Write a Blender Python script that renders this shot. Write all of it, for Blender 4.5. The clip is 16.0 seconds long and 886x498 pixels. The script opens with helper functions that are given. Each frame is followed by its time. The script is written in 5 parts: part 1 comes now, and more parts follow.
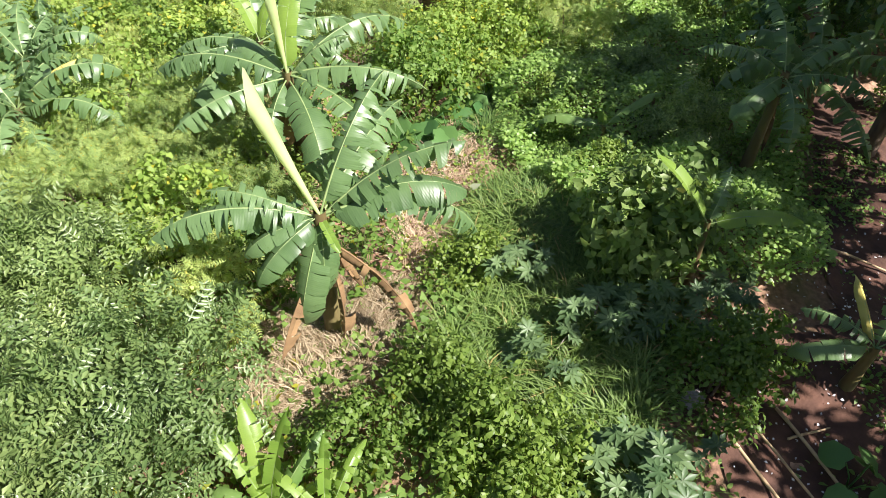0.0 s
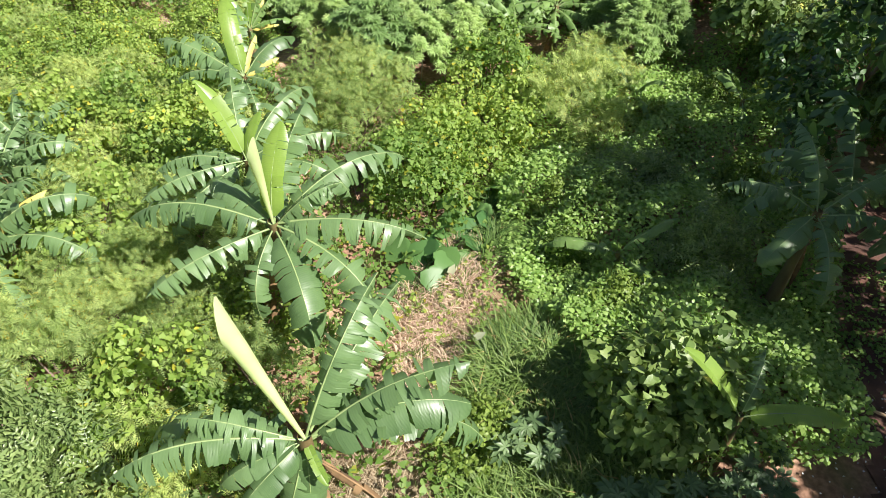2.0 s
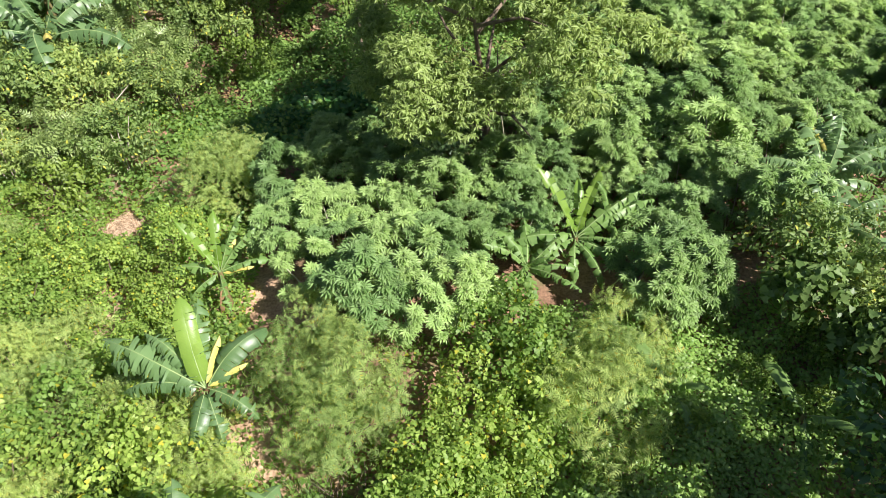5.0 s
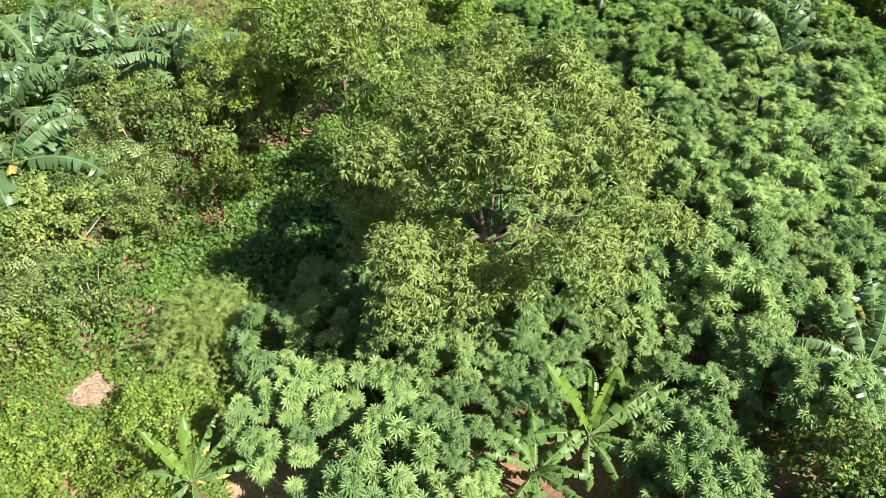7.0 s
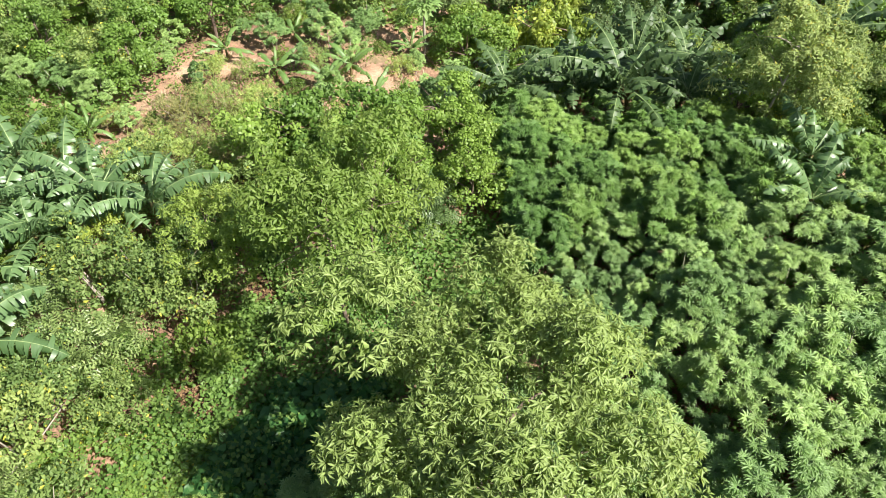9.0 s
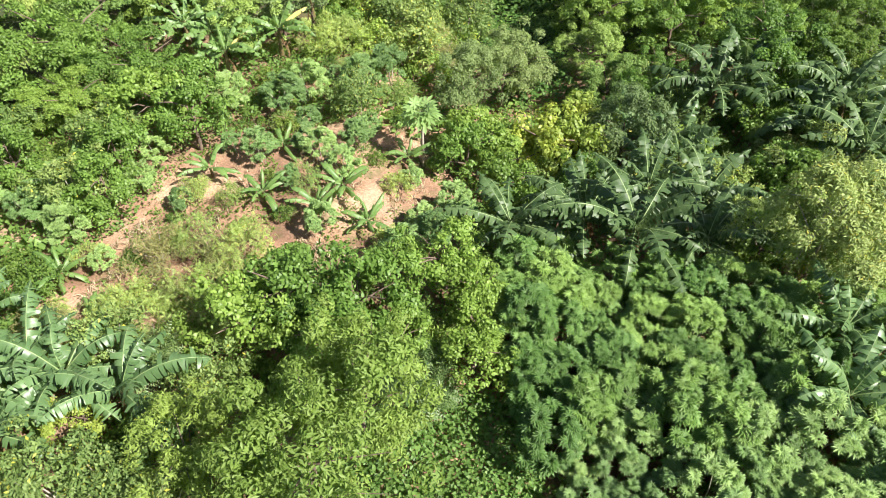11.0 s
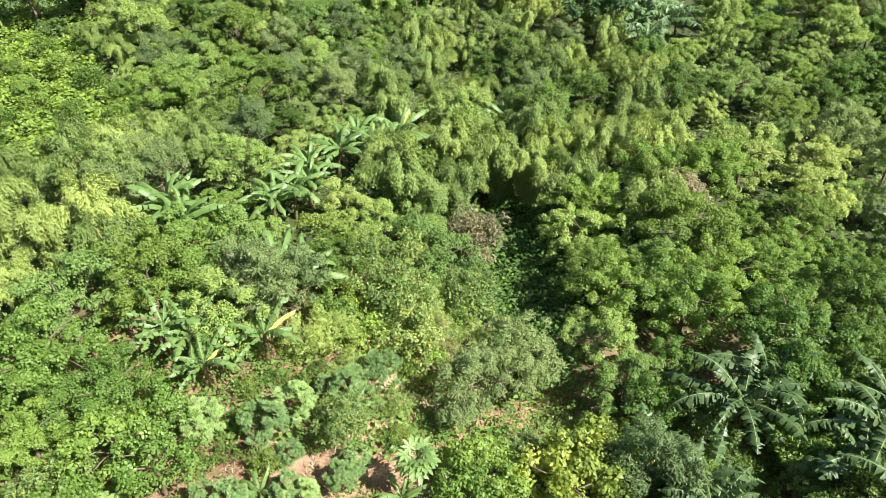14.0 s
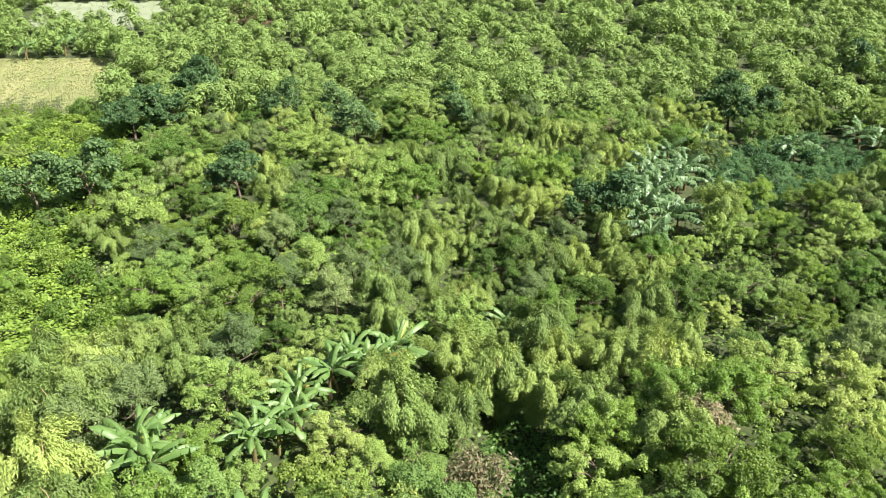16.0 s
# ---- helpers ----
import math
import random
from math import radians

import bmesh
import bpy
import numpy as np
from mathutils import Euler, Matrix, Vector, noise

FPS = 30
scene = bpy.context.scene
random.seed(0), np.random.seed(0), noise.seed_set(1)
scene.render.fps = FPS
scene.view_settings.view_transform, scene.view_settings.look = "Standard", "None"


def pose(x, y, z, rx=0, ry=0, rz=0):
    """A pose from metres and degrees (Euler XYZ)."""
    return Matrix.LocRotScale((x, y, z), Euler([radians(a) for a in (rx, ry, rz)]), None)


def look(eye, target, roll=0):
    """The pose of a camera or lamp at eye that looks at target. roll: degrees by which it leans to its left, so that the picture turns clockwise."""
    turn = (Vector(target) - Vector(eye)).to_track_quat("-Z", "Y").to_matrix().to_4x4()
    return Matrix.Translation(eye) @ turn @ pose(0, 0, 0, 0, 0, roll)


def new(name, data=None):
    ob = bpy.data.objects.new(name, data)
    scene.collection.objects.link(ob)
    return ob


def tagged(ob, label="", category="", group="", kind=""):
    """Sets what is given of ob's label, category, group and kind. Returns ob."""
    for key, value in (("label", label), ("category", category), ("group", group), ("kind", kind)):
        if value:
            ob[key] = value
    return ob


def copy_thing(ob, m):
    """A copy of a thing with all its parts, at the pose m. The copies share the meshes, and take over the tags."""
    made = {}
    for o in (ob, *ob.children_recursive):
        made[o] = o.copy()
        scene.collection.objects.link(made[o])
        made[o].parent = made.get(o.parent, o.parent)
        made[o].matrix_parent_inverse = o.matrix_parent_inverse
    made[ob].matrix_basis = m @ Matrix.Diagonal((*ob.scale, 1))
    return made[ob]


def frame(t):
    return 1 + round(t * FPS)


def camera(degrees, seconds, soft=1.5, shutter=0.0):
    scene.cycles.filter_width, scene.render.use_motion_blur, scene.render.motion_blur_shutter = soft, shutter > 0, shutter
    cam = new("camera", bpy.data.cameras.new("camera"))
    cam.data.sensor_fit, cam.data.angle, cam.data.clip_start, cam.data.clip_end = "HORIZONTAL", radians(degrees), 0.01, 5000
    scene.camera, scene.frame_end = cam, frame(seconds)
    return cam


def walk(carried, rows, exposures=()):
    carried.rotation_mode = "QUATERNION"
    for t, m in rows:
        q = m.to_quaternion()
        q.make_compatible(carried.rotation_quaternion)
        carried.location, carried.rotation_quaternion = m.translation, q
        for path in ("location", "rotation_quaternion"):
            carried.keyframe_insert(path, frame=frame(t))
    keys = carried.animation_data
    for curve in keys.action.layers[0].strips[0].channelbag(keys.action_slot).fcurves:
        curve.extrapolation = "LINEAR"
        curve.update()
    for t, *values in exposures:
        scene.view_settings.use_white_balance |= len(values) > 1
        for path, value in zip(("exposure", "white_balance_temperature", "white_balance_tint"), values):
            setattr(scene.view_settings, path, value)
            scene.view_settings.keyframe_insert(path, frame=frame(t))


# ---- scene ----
cam = camera(65.6, 16.0, soft=0.5)
METRES, EYE, TILT, LEAN, TURN = 40.0, 7.6, -48.0, 0.0, 0.0
ROWS = [
    (0.0, 0.0, 0.0, 0.0, 0.0, -0.0, 0.0),
    (0.5, 0.0002, 0.0041, 0.0103, 0.07, 0.06, 0.05),
    (1.0, 0.0001, 0.0096, 0.0236, 0.07, 0.1, 0.11),
    (1.5, 0.0001, 0.0167, 0.0417, 0.1, 0.04, 0.14),
    (2.0, 0.0001, 0.0224, 0.0558, 0.12, 0.07, 0.18),
    (2.5, -0.0, 0.0304, 0.0759, 0.14, 0.09, 0.2),
    (3.0, 0.0003, 0.0397, 0.0979, 0.22, 0.11, 0.27),
    (3.5, 0.0004, 0.0482, 0.1191, 0.23, 0.13, 0.3),
    (4.0, 0.0005, 0.0617, 0.1537, 0.24, 0.05, 0.31),
    (6.5, 0.0024, 0.1133, 0.2831, 0.34, 0.23, 0.51),
    (7.0, 0.0029, 0.1257, 0.3142, 0.34, 0.23, 0.54),
    (7.5, 0.0032, 0.1393, 0.3494, 0.32, 0.25, 0.55),
    (8.0, 0.0038, 0.1505, 0.3778, 0.33, 0.31, 0.54),
    (8.5, 0.0043, 0.1616, 0.4068, 0.34, 0.35, 0.56),
    (9.0, 0.0048, 0.1743, 0.4401, 0.35, 0.37, 0.55),
    (11.5, 0.0062, 0.2331, 0.6158, 0.29, 0.41, 0.5),
    (12.0, 0.007, 0.2401, 0.649, 0.3, 0.5, 0.49),
    (12.5, 0.0075, 0.248, 0.6815, 0.32, 0.61, 0.48),
    (13.0, 0.0074, 0.2594, 0.7173, 0.3, 0.71, 0.44),
    (13.5, 0.0078, 0.2706, 0.7553, 0.31, 3.18, 0.41),
    (14.0, 0.0086, 0.2841, 0.7973, 0.3, 11.95, 0.35),
    (14.5, 0.0093, 0.2953, 0.8286, 0.32, 19.13, 0.33),
    (15.0, 0.0095, 0.3104, 0.8643, 0.31, 23.35, 0.29),
    (15.5, 0.0096, 0.3232, 0.9017, 0.3, 23.44, 0.28),
    (16.0, 0.01, 0.3333, 0.941, 0.3, 24.49, 0.28),
]
walk(cam, [(t, pose(0, 0, EYE, TILT, LEAN, TURN) @ pose(METRES * x, METRES * y, METRES * z, 90 + pitch, roll, yaw)) for t, x, y, z, yaw, pitch, roll in ROWS],
     exposures=[(0.0, 1.27, 6500, 18), (4.0, 1.14, 6500, 15), (7.0, 1.14, 6500, 12), (9.0, 1.21, 6550, 12), (16.0, 1.33, 6550, 11)])

# ---------------------------------------------------------------- light
world = bpy.data.worlds.new("world")
scene.world = world
world.use_nodes = True
wn = world.node_tree
wbg = wn.nodes["Background"]
sky = wn.nodes.new("ShaderNodeTexSky")
sky.sky_type = "NISHITA"
sky.sun_disc = False
SUN_TO = Vector((0.72, -0.40, 0.92)).normalized()
sky.sun_elevation = math.asin(SUN_TO.z)
sky.sun_rotation = math.atan2(SUN_TO.x, SUN_TO.y)
sky.air_density, sky.dust_density, sky.ozone_density = 1.0, 1.2, 1.0
wn.links.new(sky.outputs[0], wbg.inputs[0])
wbg.inputs[1].default_value = 0.05
sun_data = bpy.data.lights.new("sun", "SUN")
sun_data.energy, sun_data.angle, sun_data.color = 5.0, radians(0.53), (1.0, 0.96, 0.91)
sun = new("sun", sun_data)
sun.matrix_world = look(SUN_TO * 60, (0, 0, 0))


# ---------------------------------------------------------------- materials
def nodes_of(name):
    m = bpy.data.materials.new(name)
    m.use_nodes = True
    nt = m.node_tree
    return m, nt, nt.nodes["Principled BSDF"], nt.nodes["Material Output"]


def ramp(nt, stops):
    r = nt.nodes.new("ShaderNodeValToRGB")
    el = r.color_ramp.elements
    while len(el) < len(stops):
        el.new(0.5)
    for e, (p, c) in zip(el, stops):
        e.position, e.color = p, (*c, 1)
    return r


def leaf_material(name, dark, light, sheer=0.4, rough=0.45, odd=None, drift=0.35, spell=0.55, gloss=0.32):
    """Leaf surface: per-leaf colour, drift from plant to plant and over metres, light shining through."""
    m, nt, bsdf, out = nodes_of(name)
    N, Lk = nt.nodes, nt.links
    geo, info, pos = N.new("ShaderNodeNewGeometry"), N.new("ShaderNodeObjectInfo"), N.new("ShaderNodeNewGeometry")
    stops = [(0.0, dark), (0.85, light)]
    if odd:
        stops = [(0.0, dark), (0.80, light), (0.955, light), (0.97, odd)]
    col = ramp(nt, stops)
    Lk.new(geo.outputs["Random Per Island"], col.inputs[0])
    big = N.new("ShaderNodeTexNoise")
    big.inputs["Scale"].default_value = spell
    big.inputs["Detail"].default_value = 2
    Lk.new(pos.outputs["Position"], big.inputs["Vector"])
    add = N.new("ShaderNodeMath"); add.operation = "ADD"
    Lk.new(big.outputs[0], add.inputs[0]); Lk.new(info.outputs["Random"], add.inputs[1])
    mr = N.new("ShaderNodeMapRange")
    mr.inputs["From Min"].default_value, mr.inputs["From Max"].default_value = 0.3, 1.7
    mr.inputs["To Min"].default_value, mr.inputs["To Max"].default_value = 1 - drift, 1 + drift
    Lk.new(add.outputs[0], mr.inputs["Value"])
    hsv = N.new("ShaderNodeHueSaturation")
    Lk.new(col.outputs[0], hsv.inputs["Color"]); Lk.new(mr.outputs[0], hsv.inputs["Value"])
    hue = N.new("ShaderNodeMapRange")
    hue.inputs["To Min"].default_value, hue.inputs["To Max"].default_value = 0.515, 0.485
    Lk.new(info.outputs["Random"], hue.inputs["Value"]); Lk.new(hue.outputs[0], hsv.inputs["Hue"])
    fine = N.new("ShaderNodeTexNoise")
    fine.inputs["Scale"].default_value = 45
    Lk.new(pos.outputs["Position"], fine.inputs["Vector"])
    bump = N.new("ShaderNodeBump")
    bump.inputs["Strength"].default_value, bump.inputs["Distance"].default_value = 0.25, 0.01
    Lk.new(fine.outputs[0], bump.inputs["Height"])
    Lk.new(bump.outputs[0], bsdf.inputs["Normal"])
    Lk.new(hsv.outputs[0], bsdf.inputs["Base Color"])
    bsdf.inputs["Roughness"].default_value = rough
    bsdf.inputs["Specular IOR Level"].default_value = gloss
    tr = N.new("ShaderNodeBsdfTranslucent")
    warm = N.new("ShaderNodeHueSaturation")
    warm.inputs["Hue"].default_value, warm.inputs["Saturation"].default_value, warm.inputs["Value"].default_value = 0.485, 1.1, 1.5
    Lk.new(hsv.outputs[0], warm.inputs["Color"]); Lk.new(warm.outputs[0], tr.inputs[0])
    mix = N.new("ShaderNodeMixShader")
    mix.inputs[0].default_value = 0.82 * sheer
    Lk.new(bsdf.outputs[0], mix.inputs[1]); Lk.new(tr.outputs[0], mix.inputs[2]); Lk.new(mix.outputs[0], out.inputs[0])
    return m


def banana_material(name, dark, light, sheer=0.28, rough=0.34, gloss=0.5):
    """Banana blade: fine ribs running out from the midrib, patchy tone, waxy gloss."""
    m, nt, bsdf, out = nodes_of(name)
    N, Lk = nt.nodes, nt.links
    tc, info, geo = N.new("ShaderNodeTexCoord"), N.new("ShaderNodeObjectInfo"), N.new("ShaderNodeNewGeometry")
    wave = N.new("ShaderNodeTexWave")
    wave.bands_direction = "Y"
    wave.inputs["Scale"].default_value, wave.inputs["Distortion"].default_value = 22, 2.5
    Lk.new(tc.outputs["Object"], wave.inputs["Vector"])
    noise_n = N.new("ShaderNodeTexNoise")
    noise_n.inputs["Scale"].default_value, noise_n.inputs["Detail"].default_value = 3.0, 4
    Lk.new(tc.outputs["Object"], noise_n.inputs["Vector"])
    a = N.new("ShaderNodeMath"); a.operation = "MULTIPLY_ADD"
    a.inputs[1].default_value = 0.05
    Lk.new(wave.outputs["Fac"], a.inputs[0]); Lk.new(noise_n.outputs[0], a.inputs[2])
    b = N.new("ShaderNodeMath"); b.operation = "MULTIPLY_ADD"
    b.inputs[1].default_value = 0.3
    Lk.new(info.outputs["Random"], b.inputs[0]); Lk.new(a.outputs[0], b.inputs[2])
    col = ramp(nt, [(0.35, dark), (1.05, light)])
    Lk.new(b.outputs[0], col.inputs[0])
    Lk.new(col.outputs[0], bsdf.inputs["Base Color"])
    bump = N.new("ShaderNodeBump")
    bump.inputs["Strength"].default_value, bump.inputs["Distance"].default_value = 0.12, 0.004
    Lk.new(wave.outputs["Fac"], bump.inputs["Height"]); Lk.new(bump.outputs[0], bsdf.inputs["Normal"])
    bsdf.inputs["Roughness"].default_value = rough
    bsdf.inputs["Specular IOR Level"].default_value = gloss
    tr = N.new("ShaderNodeBsdfTranslucent")
    warm = N.new("ShaderNodeHueSaturation")
    warm.inputs["Hue"].default_value, warm.inputs["Saturation"].default_value, warm.inputs["Value"].default_value = 0.475, 1.1, 1.9
    Lk.new(col.outputs[0], warm.inputs["Color"]); Lk.new(warm.outputs[0], tr.inputs[0])
    mix = N.new("ShaderNodeMixShader")
    mix.inputs[0].default_value = sheer
    Lk.new(bsdf.outputs[0], mix.inputs[1]); Lk.new(tr.outputs[0], mix.inputs[2]); Lk.new(mix.outputs[0], out.inputs[0])
    return m


def rough_material(name, dark, light, scale=4.0, rough=0.85, bump_d=0.02, stretch=(1, 1, 1)):
    m, nt, bsdf, out = nodes_of(name)
    N, Lk = nt.nodes, nt.links
    tc, mp, info = N.new("ShaderNodeTexCoord"), N.new("ShaderNodeMapping"), N.new("ShaderNodeObjectInfo")
    mp.inputs["Scale"].default_value = stretch
    Lk.new(tc.outputs["Object"], mp.inputs[0])
    n1 = N.new("ShaderNodeTexNoise")
    n1.inputs["Scale"].default_value, n1.inputs["Detail"].default_value = scale, 6
    Lk.new(mp.outputs[0], n1.inputs["Vector"])
    col = ramp(nt, [(0.3, dark), (0.7, light)])
    Lk.new(n1.outputs[0], col.inputs[0])
    Lk.new(col.outputs[0], bsdf.inputs["Base Color"])
    n2 = N.new("ShaderNodeTexNoise")
    n2.inputs["Scale"].default_value, n2.inputs["Detail"].default_value = scale * 6, 4
    Lk.new(mp.outputs[0], n2.inputs["Vector"])
    bump = N.new("ShaderNodeBump")
    bump.inputs["Strength"].default_value, bump.inputs["Distance"].default_value = 0.6, bump_d
    Lk.new(n2.outputs[0], bump.inputs["Height"]); Lk.new(bump.outputs[0], bsdf.inputs["Normal"])
    bsdf.inputs["Roughness"].default_value = rough
    return m


def soil_material():
    """Red tropical earth: damp and dry patches, crumbs, leaf litter, thin green film here and there."""
    m, nt, bsdf, out = nodes_of("red_earth")
    N, Lk = nt.nodes, nt.links
    geo = N.new("ShaderNodeNewGeometry")

    def noise_at(scale, detail=5):
        n = N.new("ShaderNodeTexNoise")
        n.inputs["Scale"].default_value, n.inputs["Detail"].default_value = scale, detail
        Lk.new(geo.outputs["Position"], n.inputs["Vector"])
        return n

    col = ramp(nt, [(0.30, (0.15, 0.082, 0.052)), (0.50, (0.33, 0.205, 0.13)), (0.72, (0.52, 0.37, 0.25))])
    Lk.new(noise_at(0.45).outputs[0], col.inputs[0])
    crumbs = ramp(nt, [(0.35, (0.55, 0.5, 0.45)), (0.65, (1.15, 1.1, 1.05))])
    Lk.new(noise_at(14, 6).outputs[0], crumbs.inputs[0])
    mul = N.new("ShaderNodeMixRGB"); mul.blend_type = "MULTIPLY"; mul.inputs[0].default_value = 0.8
    Lk.new(col.outputs[0], mul.inputs[1]); Lk.new(crumbs.outputs[0], mul.inputs[2])
    moss = ramp(nt, [(0.52, (0, 0, 0)), (0.66, (1, 1, 1))])
    Lk.new(noise_at(1.1, 8).outputs[0], moss.inputs[0])
    g = N.new("ShaderNodeMixRGB")
    g.inputs[2].default_value = (0.085, 0.10, 0.03, 1)
    half = N.new("ShaderNodeMath"); half.operation = "MULTIPLY"; half.inputs[1].default_value = 0.6
    Lk.new(moss.outputs[0], half.inputs[0])
    Lk.new(half.outputs[0], g.inputs[0]); Lk.new(mul.outputs[0], g.inputs[1])
    sep = N.new("ShaderNodeSeparateXYZ")
    Lk.new(geo.outputs["Position"], sep.inputs[0])
    woods = N.new("ShaderNodeMapRange")
    woods.inputs["From Min"].default_value, woods.inputs["From Max"].default_value = 55, 64
    Lk.new(sep.outputs["Y"], woods.inputs["Value"])
    wide = N.new("ShaderNodeMath"); wide.operation = "ABSOLUTE"
    Lk.new(sep.outputs["X"], wide.inputs[0])
    edge = N.new("ShaderNodeMapRange")
    edge.inputs["From Min"].default_value, edge.inputs["From Max"].default_value = 16, 22
    Lk.new(wide.outputs[0], edge.inputs["Value"])
    back = N.new("ShaderNodeMapRange")
    back.inputs["From Min"].default_value, back.inputs["From Max"].default_value = 1.5, -3
    Lk.new(sep.outputs["Y"], back.inputs["Value"])
    m1 = N.new("ShaderNodeMath"); m1.operation = "MAXIMUM"
    Lk.new(edge.outputs[0], m1.inputs[0]); Lk.new(back.outputs[0], m1.inputs[1])
    m2 = N.new("ShaderNodeMath"); m2.operation = "MAXIMUM"
    Lk.new(woods.outputs[0], m2.inputs[0]); Lk.new(m1.outputs[0], m2.inputs[1])
    turf = ramp(nt, [(0.3, (0.03, 0.042, 0.012)), (0.7, (0.065, 0.085, 0.022))])
    Lk.new(noise_at(0.8, 6).outputs[0], turf.inputs[0])
    g2 = N.new("ShaderNodeMixRGB")
    Lk.new(m2.outputs[0], g2.inputs[0]); Lk.new(g.outputs[0], g2.inputs[1]); Lk.new(turf.outputs[0], g2.inputs[2])
    Lk.new(g2.outputs[0], bsdf.inputs["Base Color"])
    bump = N.new("ShaderNodeBump")
    bump.inputs["Strength"].default_value, bump.inputs["Distance"].default_value = 0.8, 0.05
    Lk.new(noise_at(9, 8).outputs[0], bump.inputs["Height"]); Lk.new(bump.outputs[0], bsdf.inputs["Normal"])
    bsdf.inputs["Roughness"].default_value = 0.95
    return m


SOIL = soil_material()
# dark earth; shade on the yard and path is partly put into this colour
DARK_SOIL = rough_material("dark_soil", (0.045, 0.021, 0.013), (0.125, 0.06, 0.036), 2.5, 0.9, 0.03)
BANANA = banana_material("banana_blade", (0.062, 0.125, 0.042), (0.165, 0.27, 0.105), rough=0.38)
BANANA_DEEP = banana_material("deep_green_banana_blade", (0.042, 0.084, 0.028), (0.112, 0.178, 0.066), rough=0.42, gloss=0.28)
BANANA_YOUNG = banana_material("young_banana_blade", (0.11, 0.22, 0.03), (0.24, 0.36, 0.07), sheer=0.4)
BANANA_ROLL = banana_material("rolled_banana_leaf", (0.36, 0.47, 0.18), (0.54, 0.62, 0.32), sheer=0.3, rough=0.4)
MIDRIB = rough_material("banana_midrib", (0.15, 0.23, 0.075), (0.27, 0.35, 0.14), 6, 0.45, 0.003)
BANANA_PALE = banana_material("pale_banana_blade", (0.085, 0.175, 0.04), (0.18, 0.29, 0.08), rough=0.45)
DRY_LEAF = rough_material("dry_banana_leaf", (0.12, 0.068, 0.03), (0.31, 0.20, 0.09), 5, 0.85, 0.01)
YELLOW_LEAF = rough_material("yellow_banana_leaf", (0.36, 0.31, 0.06), (0.52, 0.45, 0.12), 4, 0.6, 0.01)
PSEUDOSTEM = rough_material("banana_stem", (0.10, 0.055, 0.025), (0.20, 0.19, 0.07), 3, 0.6, 0.01, (1, 1, 0.25))
BARK = rough_material("bark", (0.075, 0.05, 0.035), (0.24, 0.18, 0.13), 5, 0.9, 0.02, (1, 1, 0.3))
PALE_BARK = rough_material("pale_bark", (0.26, 0.22, 0.17), (0.48, 0.43, 0.35), 5, 0.85, 0.01, (1, 1, 0.3))
CANE = rough_material("bamboo_pole", (0.34, 0.23, 0.11), (0.56, 0.42, 0.24), 3, 0.6, 0.004, (1, 1, 0.3))
MEADOW_TURF = rough_material("meadow_turf", (0.17, 0.2, 0.07), (0.31, 0.29, 0.13), 0.12, 0.95, 0.05)
FIELD_TURF = rough_material("field_turf", (0.19, 0.225, 0.13), (0.26, 0.3, 0.18), 0.2, 0.95, 0.05)
STONE = rough_material("stone", (0.22, 0.20, 0.18), (0.50, 0.47, 0.43), 6, 0.9, 0.02)
TRASH = leaf_material("litter_scraps", (0.30, 0.30, 0.32), (0.80, 0.80, 0.78), 0.05, 0.5, drift=0.15)

L_CASSAVA = leaf_material("cassava_leaf", (0.175, 0.285, 0.092), (0.285, 0.42, 0.15), 0.44, 0.42)
L_DEEPCASSAVA = leaf_material("deep_cassava_leaf", (0.12, 0.22, 0.05), (0.215, 0.35, 0.095), 0.42, 0.42)
L_CASTOR = leaf_material("castor_leaf", (0.085, 0.15, 0.058), (0.155, 0.24, 0.098), 0.38, 0.4)
L_FEATHER = leaf_material("feathery_leaf", (0.205, 0.305, 0.085), (0.365, 0.465, 0.15), 0.53, 0.6, (0.42, 0.37, 0.06))
L_PINNATE = leaf_material("pinnate_leaf", (0.12, 0.195, 0.06), (0.235, 0.325, 0.11), 0.44, 0.34, gloss=0.55)
L_VINE = leaf_material("vine_leaf", (0.145, 0.25, 0.045), (0.26, 0.375, 0.085), 0.53, 0.5, (0.40, 0.40, 0.05))
L_HERB = leaf_material("herb_leaf", (0.08, 0.165, 0.035), (0.16, 0.27, 0.065), 0.44, 0.48)
L_BUSH = leaf_material("bush_leaf", (0.082, 0.152, 0.025), (0.17, 0.26, 0.052), 0.48, 0.45)
L_DARK = leaf_material("dark_tree_leaf", (0.03, 0.08, 0.02), (0.075, 0.155, 0.042), 0.4, 0.36, gloss=0.5)
L_BIG = leaf_material("large_tree_leaf", (0.15, 0.222, 0.058), (0.26, 0.355, 0.115), 0.46, 0.42, drift=0.42, spell=1.6)
L_AIRY = leaf_material("airy_tree_leaf", (0.195, 0.285, 0.05), (0.325, 0.425, 0.105), 0.53, 0.5, spell=1.4)
L_OLIVE = leaf_material("olive_tree_leaf", (0.2, 0.275, 0.08), (0.33, 0.405, 0.145), 0.45, 0.55, (0.42, 0.40, 0.08))
L_DRYBUSH = leaf_material("dry_shrub_leaf", (0.2, 0.22, 0.075), (0.37, 0.365, 0.145), 0.45, 0.6, (0.5, 0.36, 0.14))
L_CARPET = leaf_material("carpet_leaf", (0.13, 0.25, 0.055), (0.24, 0.38, 0.10), 0.5, 0.4, gloss=0.5)
L_ROUND = leaf_material("orchard_leaf", (0.115, 0.205, 0.036), (0.205, 0.325, 0.07), 0.50, 0.42)
L_LIME = leaf_material("lime_leaf", (0.19, 0.27, 0.045), (0.31, 0.39, 0.085), 0.53, 0.45)
L_GREY = leaf_material("grey_leaf", (0.14, 0.21, 0.07), (0.24, 0.32, 0.125), 0.46, 0.68)
